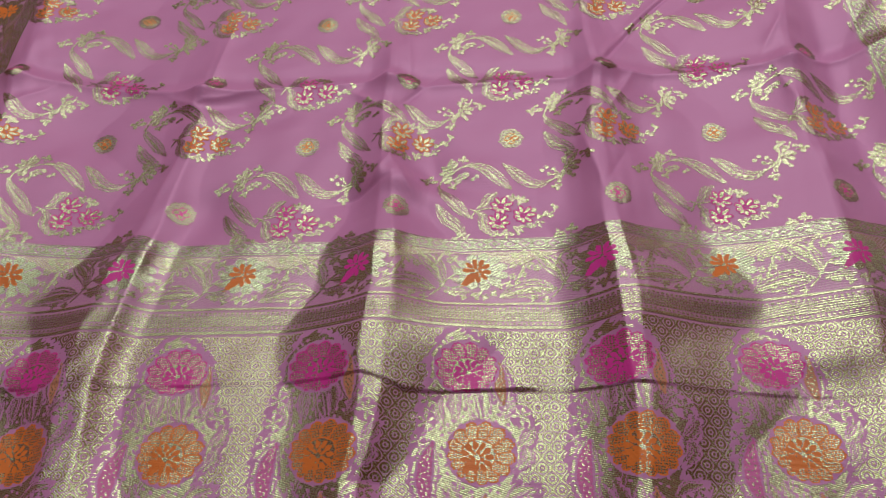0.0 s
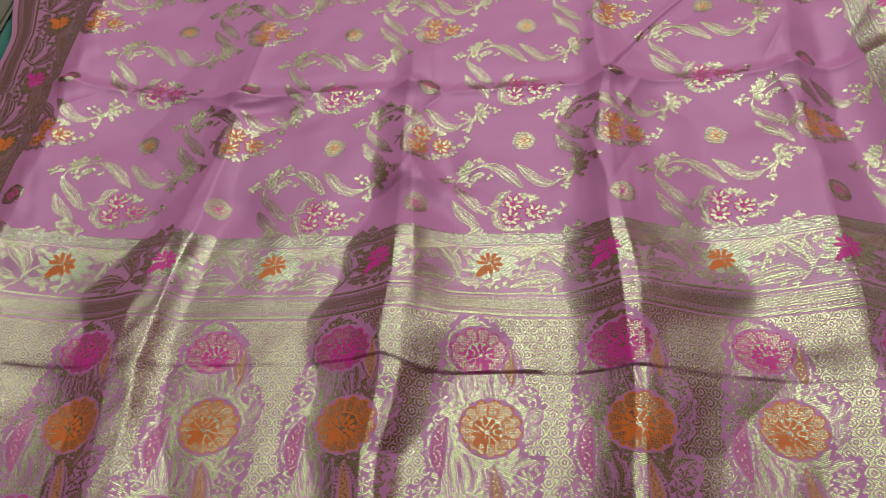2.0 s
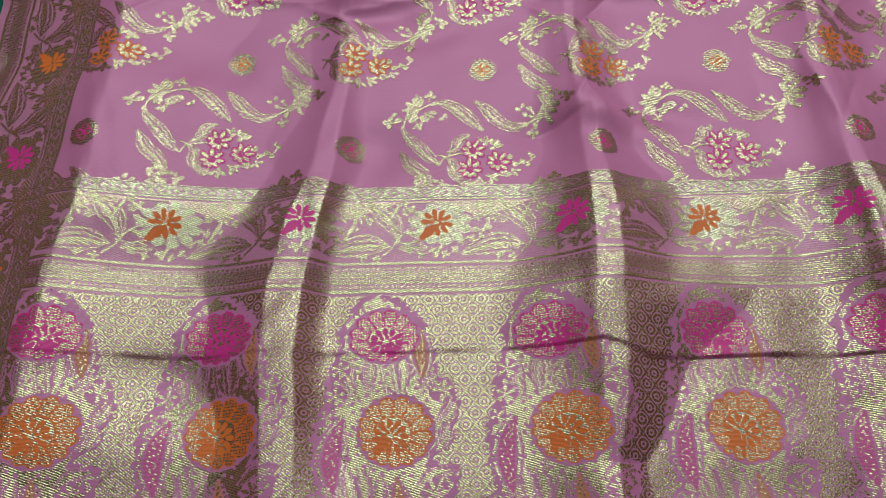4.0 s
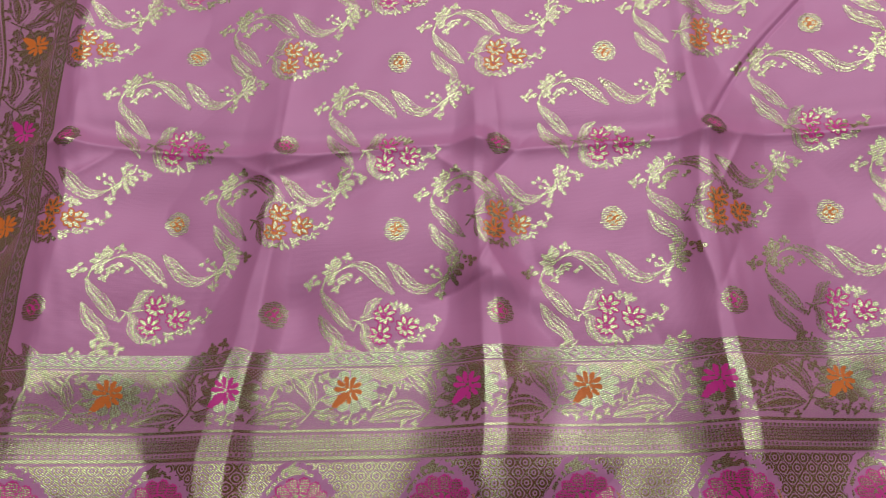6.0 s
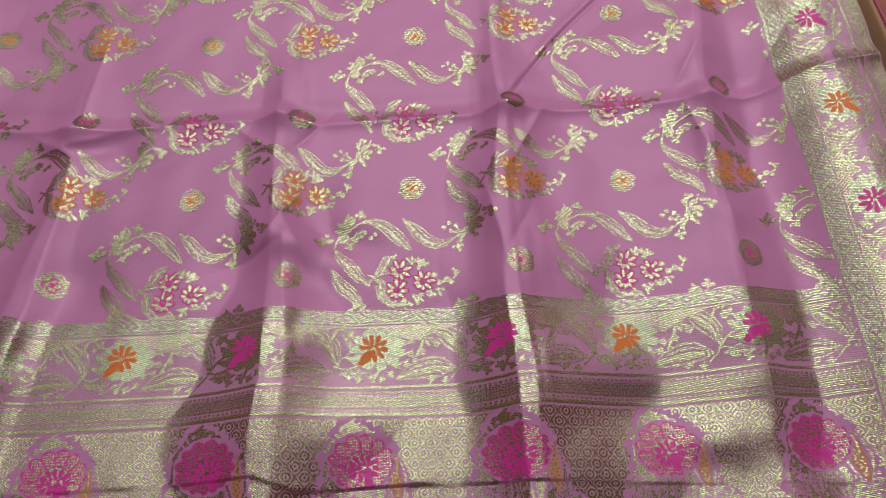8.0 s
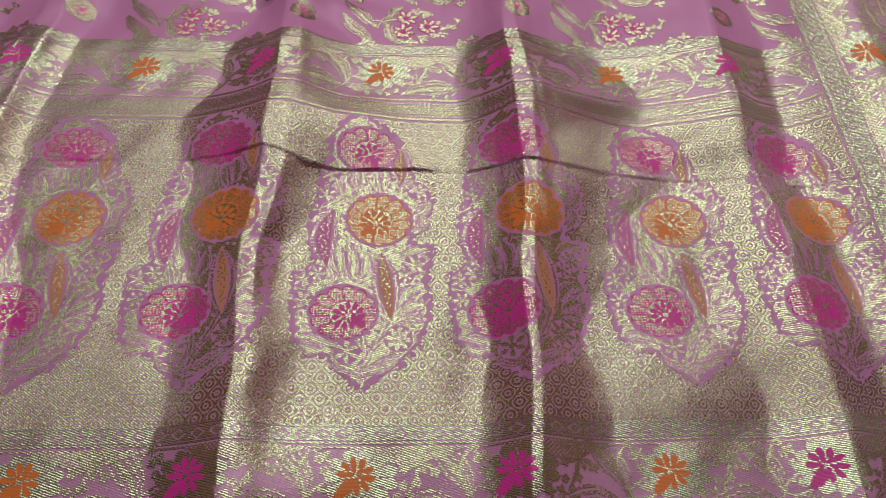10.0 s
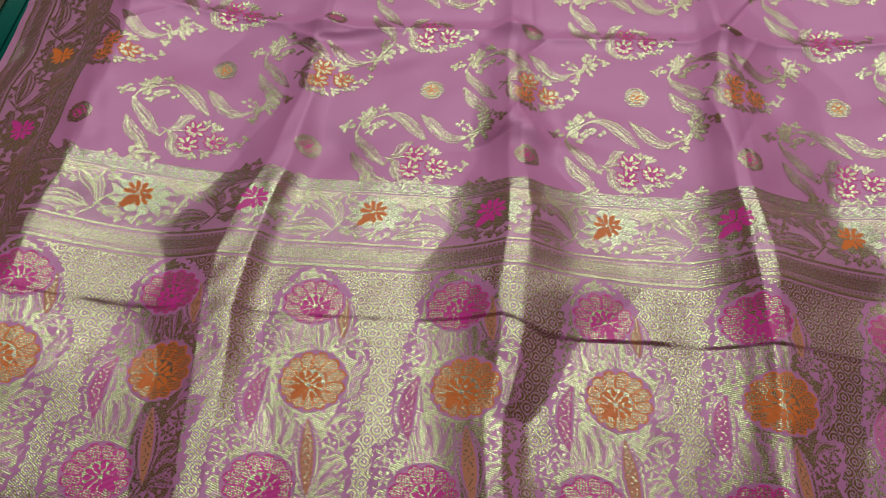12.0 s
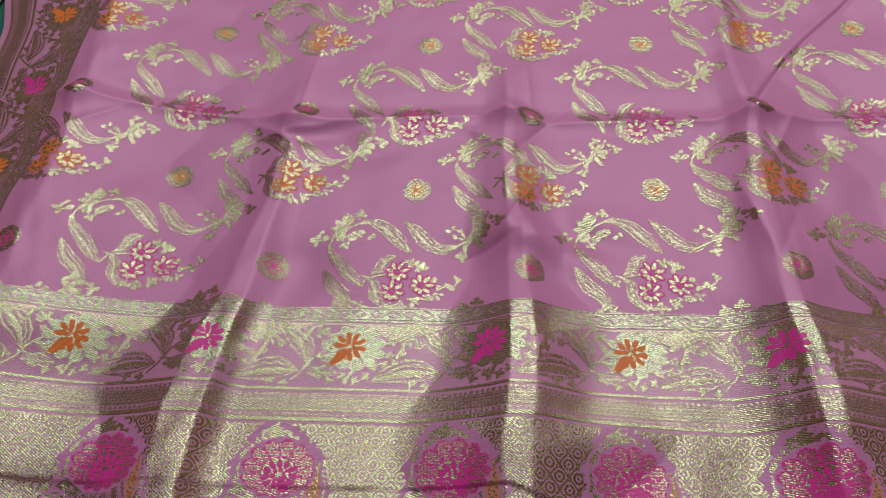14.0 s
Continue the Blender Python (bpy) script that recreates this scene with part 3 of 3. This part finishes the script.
def sprig(u, v, col, clip, word):
    f = Frame(u, v, clip=clip)
    g = piece("sprig", M_ZARI, 0, "gold woven sprig with three " + word + " blossoms")
    f.frond(g, [(-30, 9), (-22, 15), (-19, 24), (-10, 29)], 5.6, 0.5)
    f.frond(g, [(-31, 5), (-25, 0), (-24, -12), (-18, -24)], 6.2, 0.55)
    f.stroke(g, [(-37, -2), (-33, 5), (-24, 8), (-12, 10)], 1.6)
    f.stroke(g, [(-37, 8), (-31, 6)], 1.5)
    f.fan(g, 4, 18, 9, 80, 3, 90)
    f.fan(g, 11, 14, 11, 60, 3, 70)
    f.stroke(g, [(14, 2), (26, 0), (36, -2), (44, 2), (46, 8)], 1.5)
    for x, y, r in ((25, 5, 3.2), (30, -3, 3.0), (36, 1, 2.8), (41, -3, 2.6), (46, 7, 3.0), (43, 10, 2.0), (21, 7, 2.4)):
        f.oval(g, x, y, r, r * 0.8, x * 31)
    f.fan(g, 27, -9, 8, -60, 3, 110)
    f.floret(g, 20, -13, 4.2, 5)
    f.fan(g, 6, -15, 10, -35, 3, 80)
    f.fan(g, -3, -18, 10, -90, 3, 90)
    f.trefoil(g, -13, -22, 4, -120)
    for (x, y), d in (((-5, 13), 20), ((-8, -7), 45), ((16, 1), 5)):
        c = piece("blossom", col, g, word + " blossom with pale gold petals")
        bloom(f, x, y, 10.6, c, piece("petals", M_ZARI, g), 8, d)


def vine(u, v, clip):
    """One stair of the leafy vine: a corner spray, two leaves across and two leaves down."""
    f = Frame(u, v, clip=clip)
    g = piece("vine", M_ZARI, 0, "gold woven paisley leaf vine")
    f.frond(g, [(-50, -38), (-40, -36), (-28, -41), (-15, -54), (-2, -69)], 7.4, 0.60)
    f.frond(g, [(-9, -35), (2, -46), (12, -59), (25, -65), (40, -58)], 7.4, 0.42)
    f.frond(g, [(-76, -61), (-72, -72), (-60, -84), (-50, -97), (-42, -104)], 6.8, 0.60)
    f.frond(g, [(-77, -87), (-68, -104), (-56, -113), (-48, -129)], 7.2, 0.45)
    f.stroke(g, [(-76, -64), (-73, -54), (-64, -46), (-52, -39), (-42, -37)], 1.8)
    f.fan(g, -62, -44, 14, 160, 6, 190)
    f.fan(g, -54, -48, 9, -60, 4, 150)
    f.trefoil(g, -50, -29, 5.4, 80)
    f.trefoil(g, -62, -31, 4.0, 100)
    f.trefoil(g, -88, -56, 5.6, 170)
    f.oval(g, -80, -54, 4.2, 2.6, 20)
    f.trefoil(g, -61, -61, 4.6, -60)
    for x, y in ((-46, -48), (-40, -54), (-36, -51), (-68, -55), (-57, -55), (-83, -48)):
        f.oval(g, x, y, 2.5, 2.0, x * 17)
    f.stroke(g, [(36, -60), (46, -54), (54, -44), (63, -36), (66, -28)], 1.8)
    f.fan(g, 54, -44, 14, -10, 6, 210)
    f.fan(g, 47, -52, 8, 200, 4, 150)
    f.trefoil(g, 43, -68, 5.2, -80)
    f.oval(g, 46, -60, 2.4, 3.8)
    f.trefoil(g, 75, -39, 5.6, 5)
    f.trefoil(g, 57, -29, 4.6, 120)
    for x, y in ((30, -45), (35, -41), (41, -44), (37, -50), (66, -44), (69, -34), (52, -33), (60, -58)):
        f.oval(g, x, y, 2.6, 2.1, x * 23)


# where the loom repeat comes to lie once the folds have taken up cloth: columns at three heights, and how the rows bow
COLUMN_V = (0.0, 0.165, 0.370)
COLUMN_U = [np.array(row) for row in ((-0.165, 0.061, 0.286, 0.503, 0.715, 0.930), (-0.166, 0.062, 0.290, 0.508, 0.718, 0.935), (-0.162, 0.065, 0.292, 0.516, 0.741, 0.968))]


def column(k, v):
    """Place of column k (halves too) of the repeat at a row's height."""
    us = [np.interp(k, range(-1, 5), row) + max(0.0, k - 4) * P for row in COLUMN_U]
    return float(np.interp(v, COLUMN_V, us))


def row_bow(u, v):
    low = np.interp(u, (-0.1, 0.062, 0.29, 0.51, 0.72, 0.9), (0.010, 0.009, -0.004, 0.0, -0.001, 0.0))
    high = np.interp(u, (-0.1, 0.065, 0.29, 0.51, 0.74, 0.9), (0.012, 0.008, -0.010, -0.006, 0.018, 0.026))
    return float(np.interp(v, (0.168, 0.370), (low, high)))


FIELD = (FIELD_L, FIELD_R, BAND_T, V1)
ROW_V = [0.0725, 0.166, 0.258, 0.370, 0.468, 0.566, 0.664, 0.762]
for r, rv in enumerate(ROW_V):
    for k in range(-1, 5):
        u = column(k if r % 2 else k + 0.5, rv)
        vine(u, rv + row_bow(u, rv), FIELD)
for r, rv in enumerate(ROW_V):
    for k in range(-1, 5):
        a, b = column(k, rv), column(k + 0.5, rv)
        va, vb = rv + row_bow(a, rv), rv + row_bow(b, rv)
        if r % 2:                 # yellow dots and orange sprigs, else magenta
            butta(a, va, M_ORANGE, FIELD)
            sprig(b, vb, M_ORANGE, FIELD, "orange")
        else:
            sprig(a - 0.003, va - 0.008, M_MAGENTA, FIELD, "magenta")
            butta(b - 0.005, vb, M_MAGENTA, FIELD)


# ---- borders: one repeat of a floral band, with its rules ----
def band_flower(f, col, word):
    g = piece("border_flower", M_PALE, 0, "pale gold border flower with " + word + " heart")
    c = piece("flower_heart", col, g, word + " silk heart of the border flower")

    def petals(X, Y):
        r, a = np.hypot((X - 5) / 26, (Y - 2) / 20.5), np.arctan2((Y - 2) / 20.5, (X - 5) / 26)
        ph = np.abs(np.mod(a * 11 / (2 * math.pi), 1) - 0.5)
        return (r < 0.82 + 0.18 * np.cos(ph * math.pi)) & ~((ph > 0.455) & (r > 0.45))
    f.fill(g, 5, 2, 29, petals)
    for n, rr, a0, ln, wd in ((8, 0.82, -85, 4.2, 2.3), (5, 0.38, -85, 3.0, 1.7)):
        for k in range(n):
            a = radians(a0 + 260 * k / (n - 1))
            f.oval(c, 1 + 11.5 * rr * math.cos(a), 3 + 11.0 * rr * math.sin(a), ln, wd, math.degrees(a))
    f.leaf(c, 0, 0, -15, -15, 4.4, 0, False, 0.1)
    f.stroke(g, [(-13, -13), (-24, -16), (-34, -14)], 1.5)


def band_leaves(f):
    g = piece("border_foliage", M_ZARI, 0, "gold woven paisley leaves of the border")
    f.frond(g, [(22, -26), (36, -20), (54, -16), (73, -18)], 10.5, 0.62)
    f.frond(g, [(57, 21), (68, 13), (77, 3), (81, -12)], 10.0, 0.40)
    f.stroke(g, [(70, -26), (78, -18), (86, -6), (96, 0)], 1.6)
    f.frond(g, [(82, -20), (92, -19), (106, -20)], 5.0, 0.5)
    f.frond(g, [(88, -6), (98, -8), (108, -14)], 3.8, 0.5)
    f.fan(g, 47, 11, 9, 90, 7, 310)
    for x, y, r in ((37, 19, 4.2), (56, 23, 4.2), (35, 8, 4.0), (57, 5, 4.0), (44, -2, 3.8), (34, -4, 3.6), (88, 14, 4.0), (92, 6, 3.6), (86, 22, 3.6)):
        f.floret(g, x, y, r, 5)
    f.trefoil(g, 46, 22, 4.2, 90)
    f.trefoil(g, 92, 16, 4.6, 60)
    for x, y, d in ((-22, -22, 200), (-12, -26, 250), (-2, -23, 300), (8, -26, 250), (16, -22, 320), (22, -14, 30), (30, -12, 60), (52, -28, 0), (64, -29, 180)):
        f.trefoil(g, x, y, 3.6, d)
    for k in range(26):
        f.oval(g, (k * 37.3) % 111, -28 + (k * 17.9) % 52, 1.7, 1.3, k * 40)


def band_rules(f, length, x0=0.0):
    """Rules of the band over a length in mm: the lozenge strip above, the net points, the dotted rules below."""
    half = length / 2
    g = piece("border_rule", M_PALE, 0, "gold woven rule with lozenges")
    cx = x0 + half

    def strip(X, Y):
        q = np.abs(np.mod(X, 14.0) - 7.0) / 7.0 + np.abs(Y - 32.5) / 5.2
        inb = (X > x0) & (X < x0 + length)
        edge = ((Y > 38.0) & (Y < 41)) | ((Y > 25.2) & (Y < 27.2))
        bar = np.abs(np.mod(X + 7.0, 14.0) - 7.0) < 0.9
        lozenge = (np.abs(Y - 32.5) < 4.6) & ((q < 0.55) | (q > 0.85) | bar)
        return inb & (edge | lozenge)
    f.fill(g, cx, 33, half + 10, strip)
    n = piece("border_net", M_NET, 0, "fine gold net points under the rule")
    f.fill(n, cx, 20, half + 8, lambda X, Y: (X > x0) & (X < x0 + length) & (Y < 24.0) & (Y > 22.0 - 12 * np.clip(1.15 - np.abs(np.mod(X + 14, 111.4) - 55.7) / 36, 0, 1)))
    m = piece("border_rule", M_ZARI, 0, "gold woven double rule with dots")

    def low(X, Y):
        inb = (X > x0) & (X < x0 + length)
        dots = ((np.abs(Y + 38.2) < 1.3) | (np.abs(Y + 54.6) < 1.3)) & (np.mod(X, 4.2) < 2.5)
        lines = (np.abs(Y + 33.6) < 1.5) | (np.abs(Y + 58.2) < 1.5)
        body = (np.abs(Y + 46.4) < 6.2) & (np.sin((X + Y) * 2 * math.pi / 5.2) * np.sin((X - Y) * 2 * math.pi / 5.2) < 0.30)
        return inb & (dots | lines | body)
    f.fill(m, cx, -46, half + 16, low)


def floral_band(u, v, turn, flip, n0, n1, clip, first_orange=True, unit=P / 2):
    ln = (n1 - n0) * unit * 1000
    band_rules(Frame(u, v, turn, flip, clip), ln, n0 * unit * 1000)
    for k in range(n0, n1 + 1):
        o = k * unit
        dx, dy = (o, 0)
        du, dv = Frame(0, 0, turn, flip).to_fabric(dx * 1000, 0)
        band_leaves(Frame(u + du, v + dv, turn, flip, clip))
    for k in range(n0, n1 + 1):
        du, dv = Frame(0, 0, turn, flip).to_fabric(k * unit * 1000, 0)
        f = Frame(u + du, v + dv, turn, flip, clip)
        if (k % 2 == 0) == first_orange:
            band_flower(f, M_ORANGE, "orange")
        else:
            band_flower(f, M_MAGENTA, "magenta")


floral_band(0.0185, -0.002, 0, 1, -1, 8, (FIELD_L, FIELD_R, BAND_R, BAND_T), unit=0.1126)
floral_band(0.0040, LOW_T - 0.040, 0, 1, -1, 9, (FIELD_L, FIELD_R, LOW_R, LOW_T), unit=0.1126)
# the side borders run the whole length; their strips with lozenges face the field
floral_band(FIELD_R + 0.043, -0.005, 1, 1, -6, 7, (FIELD_R, U1, V0, V1), unit=0.1115)
floral_band(FIELD_L - 0.041, 0.176, 3, 1, -7, 6, (U0, FIELD_L, V0, V1), unit=0.1090)


# ---- the flowering plants of the pallu ----
PALLU = (FIELD_L, FIELD_R, LOW_T + 0.001, BAND_R)


EDGE = np.array(((-42, 1), (-42, 34), (-27, 47), (-31, 66), (-33, 90), (-24, 108), (-26, 128), (-18, 150), (-18, 170), (-4, 196), (12, 202), (28, 194),
                 (46, 178), (56, 150), (60, 130), (76, 108), (72, 88), (56, 66), (76, 62), (69, 30), (72, 5), (61, -28), (43, -48), (24, -58), (14, -64), (3, -55), (-14, -36), (-38, -24)), float)


def bed(inset):
    """The lobed outline of a plant's ground, drawn in by some mm."""
    def test(X, Y):
        inside = np.zeros(X.shape, bool)
        near = np.full(X.shape, 1e9)
        for (x0, y0), (x1, y1) in zip(EDGE, np.roll(EDGE, -1, 0)):
            dx, dy = x1 - x0, y1 - y0
            t = np.clip(((X - x0) * dx + (Y - y0) * dy) / (dx * dx + dy * dy), 0, 1)
            near = np.minimum(near, np.hypot(X - x0 - t * dx, Y - y0 - t * dy))
            if dy:
                inside ^= ((y0 > Y) != (y1 > Y)) & (X < x0 + (Y - y0) * dx / dy)
        wave = 1.6 * np.sin(X * 0.42 + 0.3 * np.sin(Y * 0.2)) * np.sin(Y * 0.37) + 1.2 * np.sin((X - Y) * 0.7)
        return np.where(inside, near, -near) + wave > inset
    return test


def plant(u, v):
    f = Frame(u, v, clip=PALLU)
    h = piece("plant_ground", M_HALO, 0, "pink ground round the woven flowering plant")
    f.fill(h, 18, 70, 142, bed(0.0))
    g = piece("plant_foliage", M_ZARI, h, "gold woven stems and leaves")
    inner = bed(4.6)
    f.fill(g, 18, 70, 142, lambda X, Y: inner(X, Y) & (np.sin(X * 0.62 + 2.0 * np.sin(Y * 0.21)) * np.sin(Y * 0.55 + 1.6 * np.sin(X * 0.25)) < 0.60))
    f.outline = h
    # stems out of the foot
    f.stroke(g, [(16, -60), (18, -40), (17, -22), (13, -8)], 2.6)
    f.stroke(g, [(17, -44), (27, -24), (36, -4)], 2.2)
    f.stroke(g, [(24, -30), (38, -18), (50, -4)], 1.8)
    f.stroke(g, [(15, -52), (6, -42), (-4, -38)], 1.8)
    f.stroke(g, [(16, -52), (30, -46), (42, -40)], 1.8)
    f.stroke(g, [(0, 24), (4, 46), (10, 66)], 2.2)
    f.stroke(g, [(-8, 24), (-10, 36), (-14, 46)], 1.8)
    f.stroke(g, [(30, 112), (26, 130), (20, 152)], 2.2)
    f.stroke(g, [(22, 112), (17, 130), (14, 150)], 1.8)
    # leaves and small flowers, from the foot upwards
    f.frond(g, [(16, -50), (30, -46), (46, -36)], 5.4)
    f.frond(g, [(13, -48), (4, -46), (-8, -36)], 5.4)
    f.fan(g, 4, -32, 10, 120, 6, 300)
    f.fan(g, 44, -22, 11, 60, 8, 320)
    f.frond(g, [(-10, -26), (-22, -22), (-34, -20)], 5.2)
    f.frond(g, [(-14, -30), (-24, -32), (-32, -26)], 3.6)
    f.trefoil(g, -30, -10, 6, 160)
    f.frond(g, [(44, -6), (54, -2), (66, -6)], 4.6)
    f.frond(g, [(46, 0), (56, 8), (64, 8)], 4.4)
    f.frond(g, [(44, 6), (50, 18), (60, 24)], 4.4)
    f.fan(g, -32, 12, 8, 150, 6, 320)
    f.fan(g, -33, 30, 8, 120, 6, 320)
    f.fan(g, -22, 36, 7, 90, 6, 320)
    f.fan(g, 58, 44, 9, 60, 7, 320)
    f.fan(g, 50, 34, 7, 0, 6, 320)
    f.fan(g, 64, 56, 7, 40, 6, 320)
    f.frond(g, [(46, 50), (56, 58), (68, 60)], 3.8)
    for pts in ([(6, 30), (8, 46), (2, 62)], [(12, 30), (18, 42), (18, 56)], [(-3, 34), (-4, 50), (-8, 62)]):
        f.frond(g, pts, 4.2)
    f.frond(g, [(58, 74), (66, 84), (64, 94)], 5.0)
    f.frond(g, [(58, 92), (68, 100), (72, 108)], 5.4)
    f.fan(g, 62, 118, 9, 45, 6, 260)
    f.frond(g, [(46, 116), (52, 126), (60, 130)], 4.6)
    f.frond(g, [(-4, 110), (-10, 126), (-8, 142)], 5.4)
    f.frond(g, [(8, 114), (6, 130), (8, 146)], 4.6)
    f.fan(g, -18, 114, 8, 120, 6, 320)
    f.fan(g, -16, 134, 8, 120, 6, 320)
    f.fan(g, -24, 98, 6, 120, 5, 320)
    f.frond(g, [(32, 116), (34, 130), (30, 148)], 4.2)
    # long coloured leaves in their beaded sheaths
    for col, word, pts, wd in ((M_SALMON, "salmon orange", [(30, 54), (32, 38), (34, 24), (38, -4)], 5.4), (M_ORCHID, "orchid pink", [(-12, 96), (-18, 80), (-19, 64), (-15, 44)], 6.0),
                               (M_SALMON, "salmon orange", [(46, 168), (45, 150), (48, 128)], 5.0)):
        f.frond(g, pts, wd + 5.0, 0.5)
        f.frond(h, pts, wd + 1.2, 0.5, True)
        f.outline = 0
        c = piece("long_leaf", col, h, "slender " + word + " leaf with gold flecks")
        f.frond(c, pts, wd, 0.5, True)
        pts = np.array(pts, float)
        for k in range(34):
            t = 0.08 + 0.84 * k / 34
            x, y = np.interp(t, np.linspace(0, 1, len(pts)), pts[:, 0]), np.interp(t, np.linspace(0, 1, len(pts)), pts[:, 1])
            f.oval(g, x + (wd - 2.2) * math.sin(math.pi * t) * math.sin(k * 2.4), y, 0.9, 0.7)
        f.outline = h
    for col, word, x, y, rx, ry, stub in ((M_ORANGE, "orange", 28, 88, 28, 26, 228), (M_MAGENTA, "magenta", 0, 1, 27, 23.5, -38), (M_MAGENTA, "magenta", 17, 163, 27, 23, -70)):
        c = piece("rosette", col, h, word + " scalloped flower with gold petals")
        rosette(f, x, y, rx, ry, c, piece("petals", M_ZARI, h), stub)


for k in range(-1, 8):
    plant(0.0585 + 0.1277 * k, -0.262)

# ---- weave the pieces into meshes ----
jj, ii = np.nonzero(owner)
ids = owner[jj, ii]
order = np.argsort(ids, kind="stable")
jj, ii, ids = jj[order], ii[order], ids[order]
starts = np.searchsorted(ids, np.arange(1, len(PIECES) + 1))
built = {0: saree}
for pid in range(1, len(PIECES)):
    a, b = starts[pid - 1], (starts[pid] if pid < len(starts) else len(ids))
    name, mat, parent, label = PIECES[pid]
    if b - a < 12:
        continue
    j, i = jj[a:b].astype(np.int64), ii[a:b].astype(np.int64)
    corner = np.stack((j * (NU + 1) + i, j * (NU + 1) + i + 1, (j + 1) * (NU + 1) + i + 1, (j + 1) * (NU + 1) + i), -1)
    keys, inv = np.unique(corner, return_inverse=True)
    us, vs = U0 + (keys % (NU + 1)) * CELL, V0 + (keys // (NU + 1)) * CELL
    built[pid] = quad_object(name, us, vs, inv.reshape(-1, 4), 0.00035, mat, built.get(parent, saree), label)


# ---- what lies beside the saree ----
def wavy_sheet(name, x0, x1, y0, y1, height, nx, ny, mat, parent, label="", thick=0.0012):
    """A cloth sheet given by a height over its plan, with a thickness."""
    bm = bmesh.new()
    uv = bm.loops.layers.uv.new("fabric")
    top = [[bm.verts.new((x0 + (x1 - x0) * i / nx, y0 + (y1 - y0) * j / ny, height(i / nx, j / ny))) for i in range(nx + 1)] for j in range(ny + 1)]
    for j in range(ny):
        for i in range(nx):
            fc = bm.faces.new((top[j][i], top[j][i + 1], top[j + 1][i + 1], top[j + 1][i]))
            fc.smooth = True
            for lp in fc.loops:
                lp[uv].uv = (lp.vert.co.x, lp.vert.co.y)
    bmesh.ops.recalc_face_normals(bm, faces=bm.faces[:])
    bmesh.ops.solidify(bm, geom=bm.faces[:], thickness=thick)
    return part(name, bm, mat, parent, label)


def hump(i, j):
    edge = 0.030 * math.sin(min(1.0, i * 2.6) * math.pi / 2) - 0.075 * max(0.0, i - 0.45) ** 1.3
    return FLOOR_Z + 0.030 + edge + 0.004 * math.sin(j * 19 + i * 3) + 0.004 * math.sin(i * 14 + j * 6)


edge_cloth = tagged(new("salmon_cloth"), "dull salmon cloth with a stitched hem, folded beside the saree", "cloth")
wavy_sheet("folded_layer", 1.012, 1.075, -0.45, 0.62, hump, 26, 90, M_BACK, edge_cloth)
wavy_sheet("lower_layer", 1.030, 1.110, -0.45, 0.62, lambda i, j: FLOOR_Z + 0.004 + 0.030 * math.sin(math.pi * min(1, 0.25 + i * 0.75)) + 0.003 * math.sin(j * 23), 20, 80, M_BACK, edge_cloth)
wavy_sheet("hem", 1.013, 1.026, -0.45, 0.62, lambda i, j: hump((0.001 + 0.013 * i) / 0.063, j) + 0.0022, 6, 90, M_HEM, edge_cloth, "tan stitched hem")
bm = bmesh.new()
for k in range(250):
    y = -0.44 + k * 0.0042
    z = hump(0.016 / 0.063, (y + 0.45) / 1.07) + 0.0012
    bmesh.ops.create_cube(bm, size=1, matrix=Matrix.Translation((1.028, y, z)) @ Matrix.Diagonal((0.0012, 0.0022, 0.001, 1)))
tagged(part("stitching", bm, M_MAGENTA, edge_cloth, "row of dark pink stitches"), kind="stuff")


def folded_pack(name, label, x0, y0, x1, y1, z0, leaves):
    """A folded cloth: leaves lie on one another, each with rounded folds."""
    pack = tagged(new(name), label, "folded cloth")
    for k, (h, mat, inset) in enumerate(leaves):
        bm = slab(x0 + inset, y0 + inset * 0.6, z0, x1 - inset, y1 - inset * 0.6, z0 + h - 0.0006, min(0.006, h * 0.45), 4)
        uv = bm.loops.layers.uv.new("fabric")
        for fc in bm.faces:
            fc.smooth = True
            for lp in fc.loops:
                lp[uv].uv = (lp.vert.co.x, lp.vert.co.y + lp.vert.co.z)
        part("leaf", bm, mat, pack)
        z0 += h
    return pack


folded_pack("folded_saree", "teal silk saree with olive brocade, folded under the border", -0.62, 0.16, -0.205, 0.86, FLOOR_Z + 0.0005,
            [(0.012, M_TEAL, 0.0), (0.010, M_TEAL, 0.002), (0.010, M_OLIVE, 0.026)])
folded_pack("folded_saree", "steel grey and gold brocade saree, folded in a stack", 1.125, 0.02, 1.52, 0.80, FLOOR_Z + 0.0005,
            [(0.014, M_DARK, 0.0), (0.016, M_GOLDSILK, 0.003), (0.014, M_GREY, 0.010)])
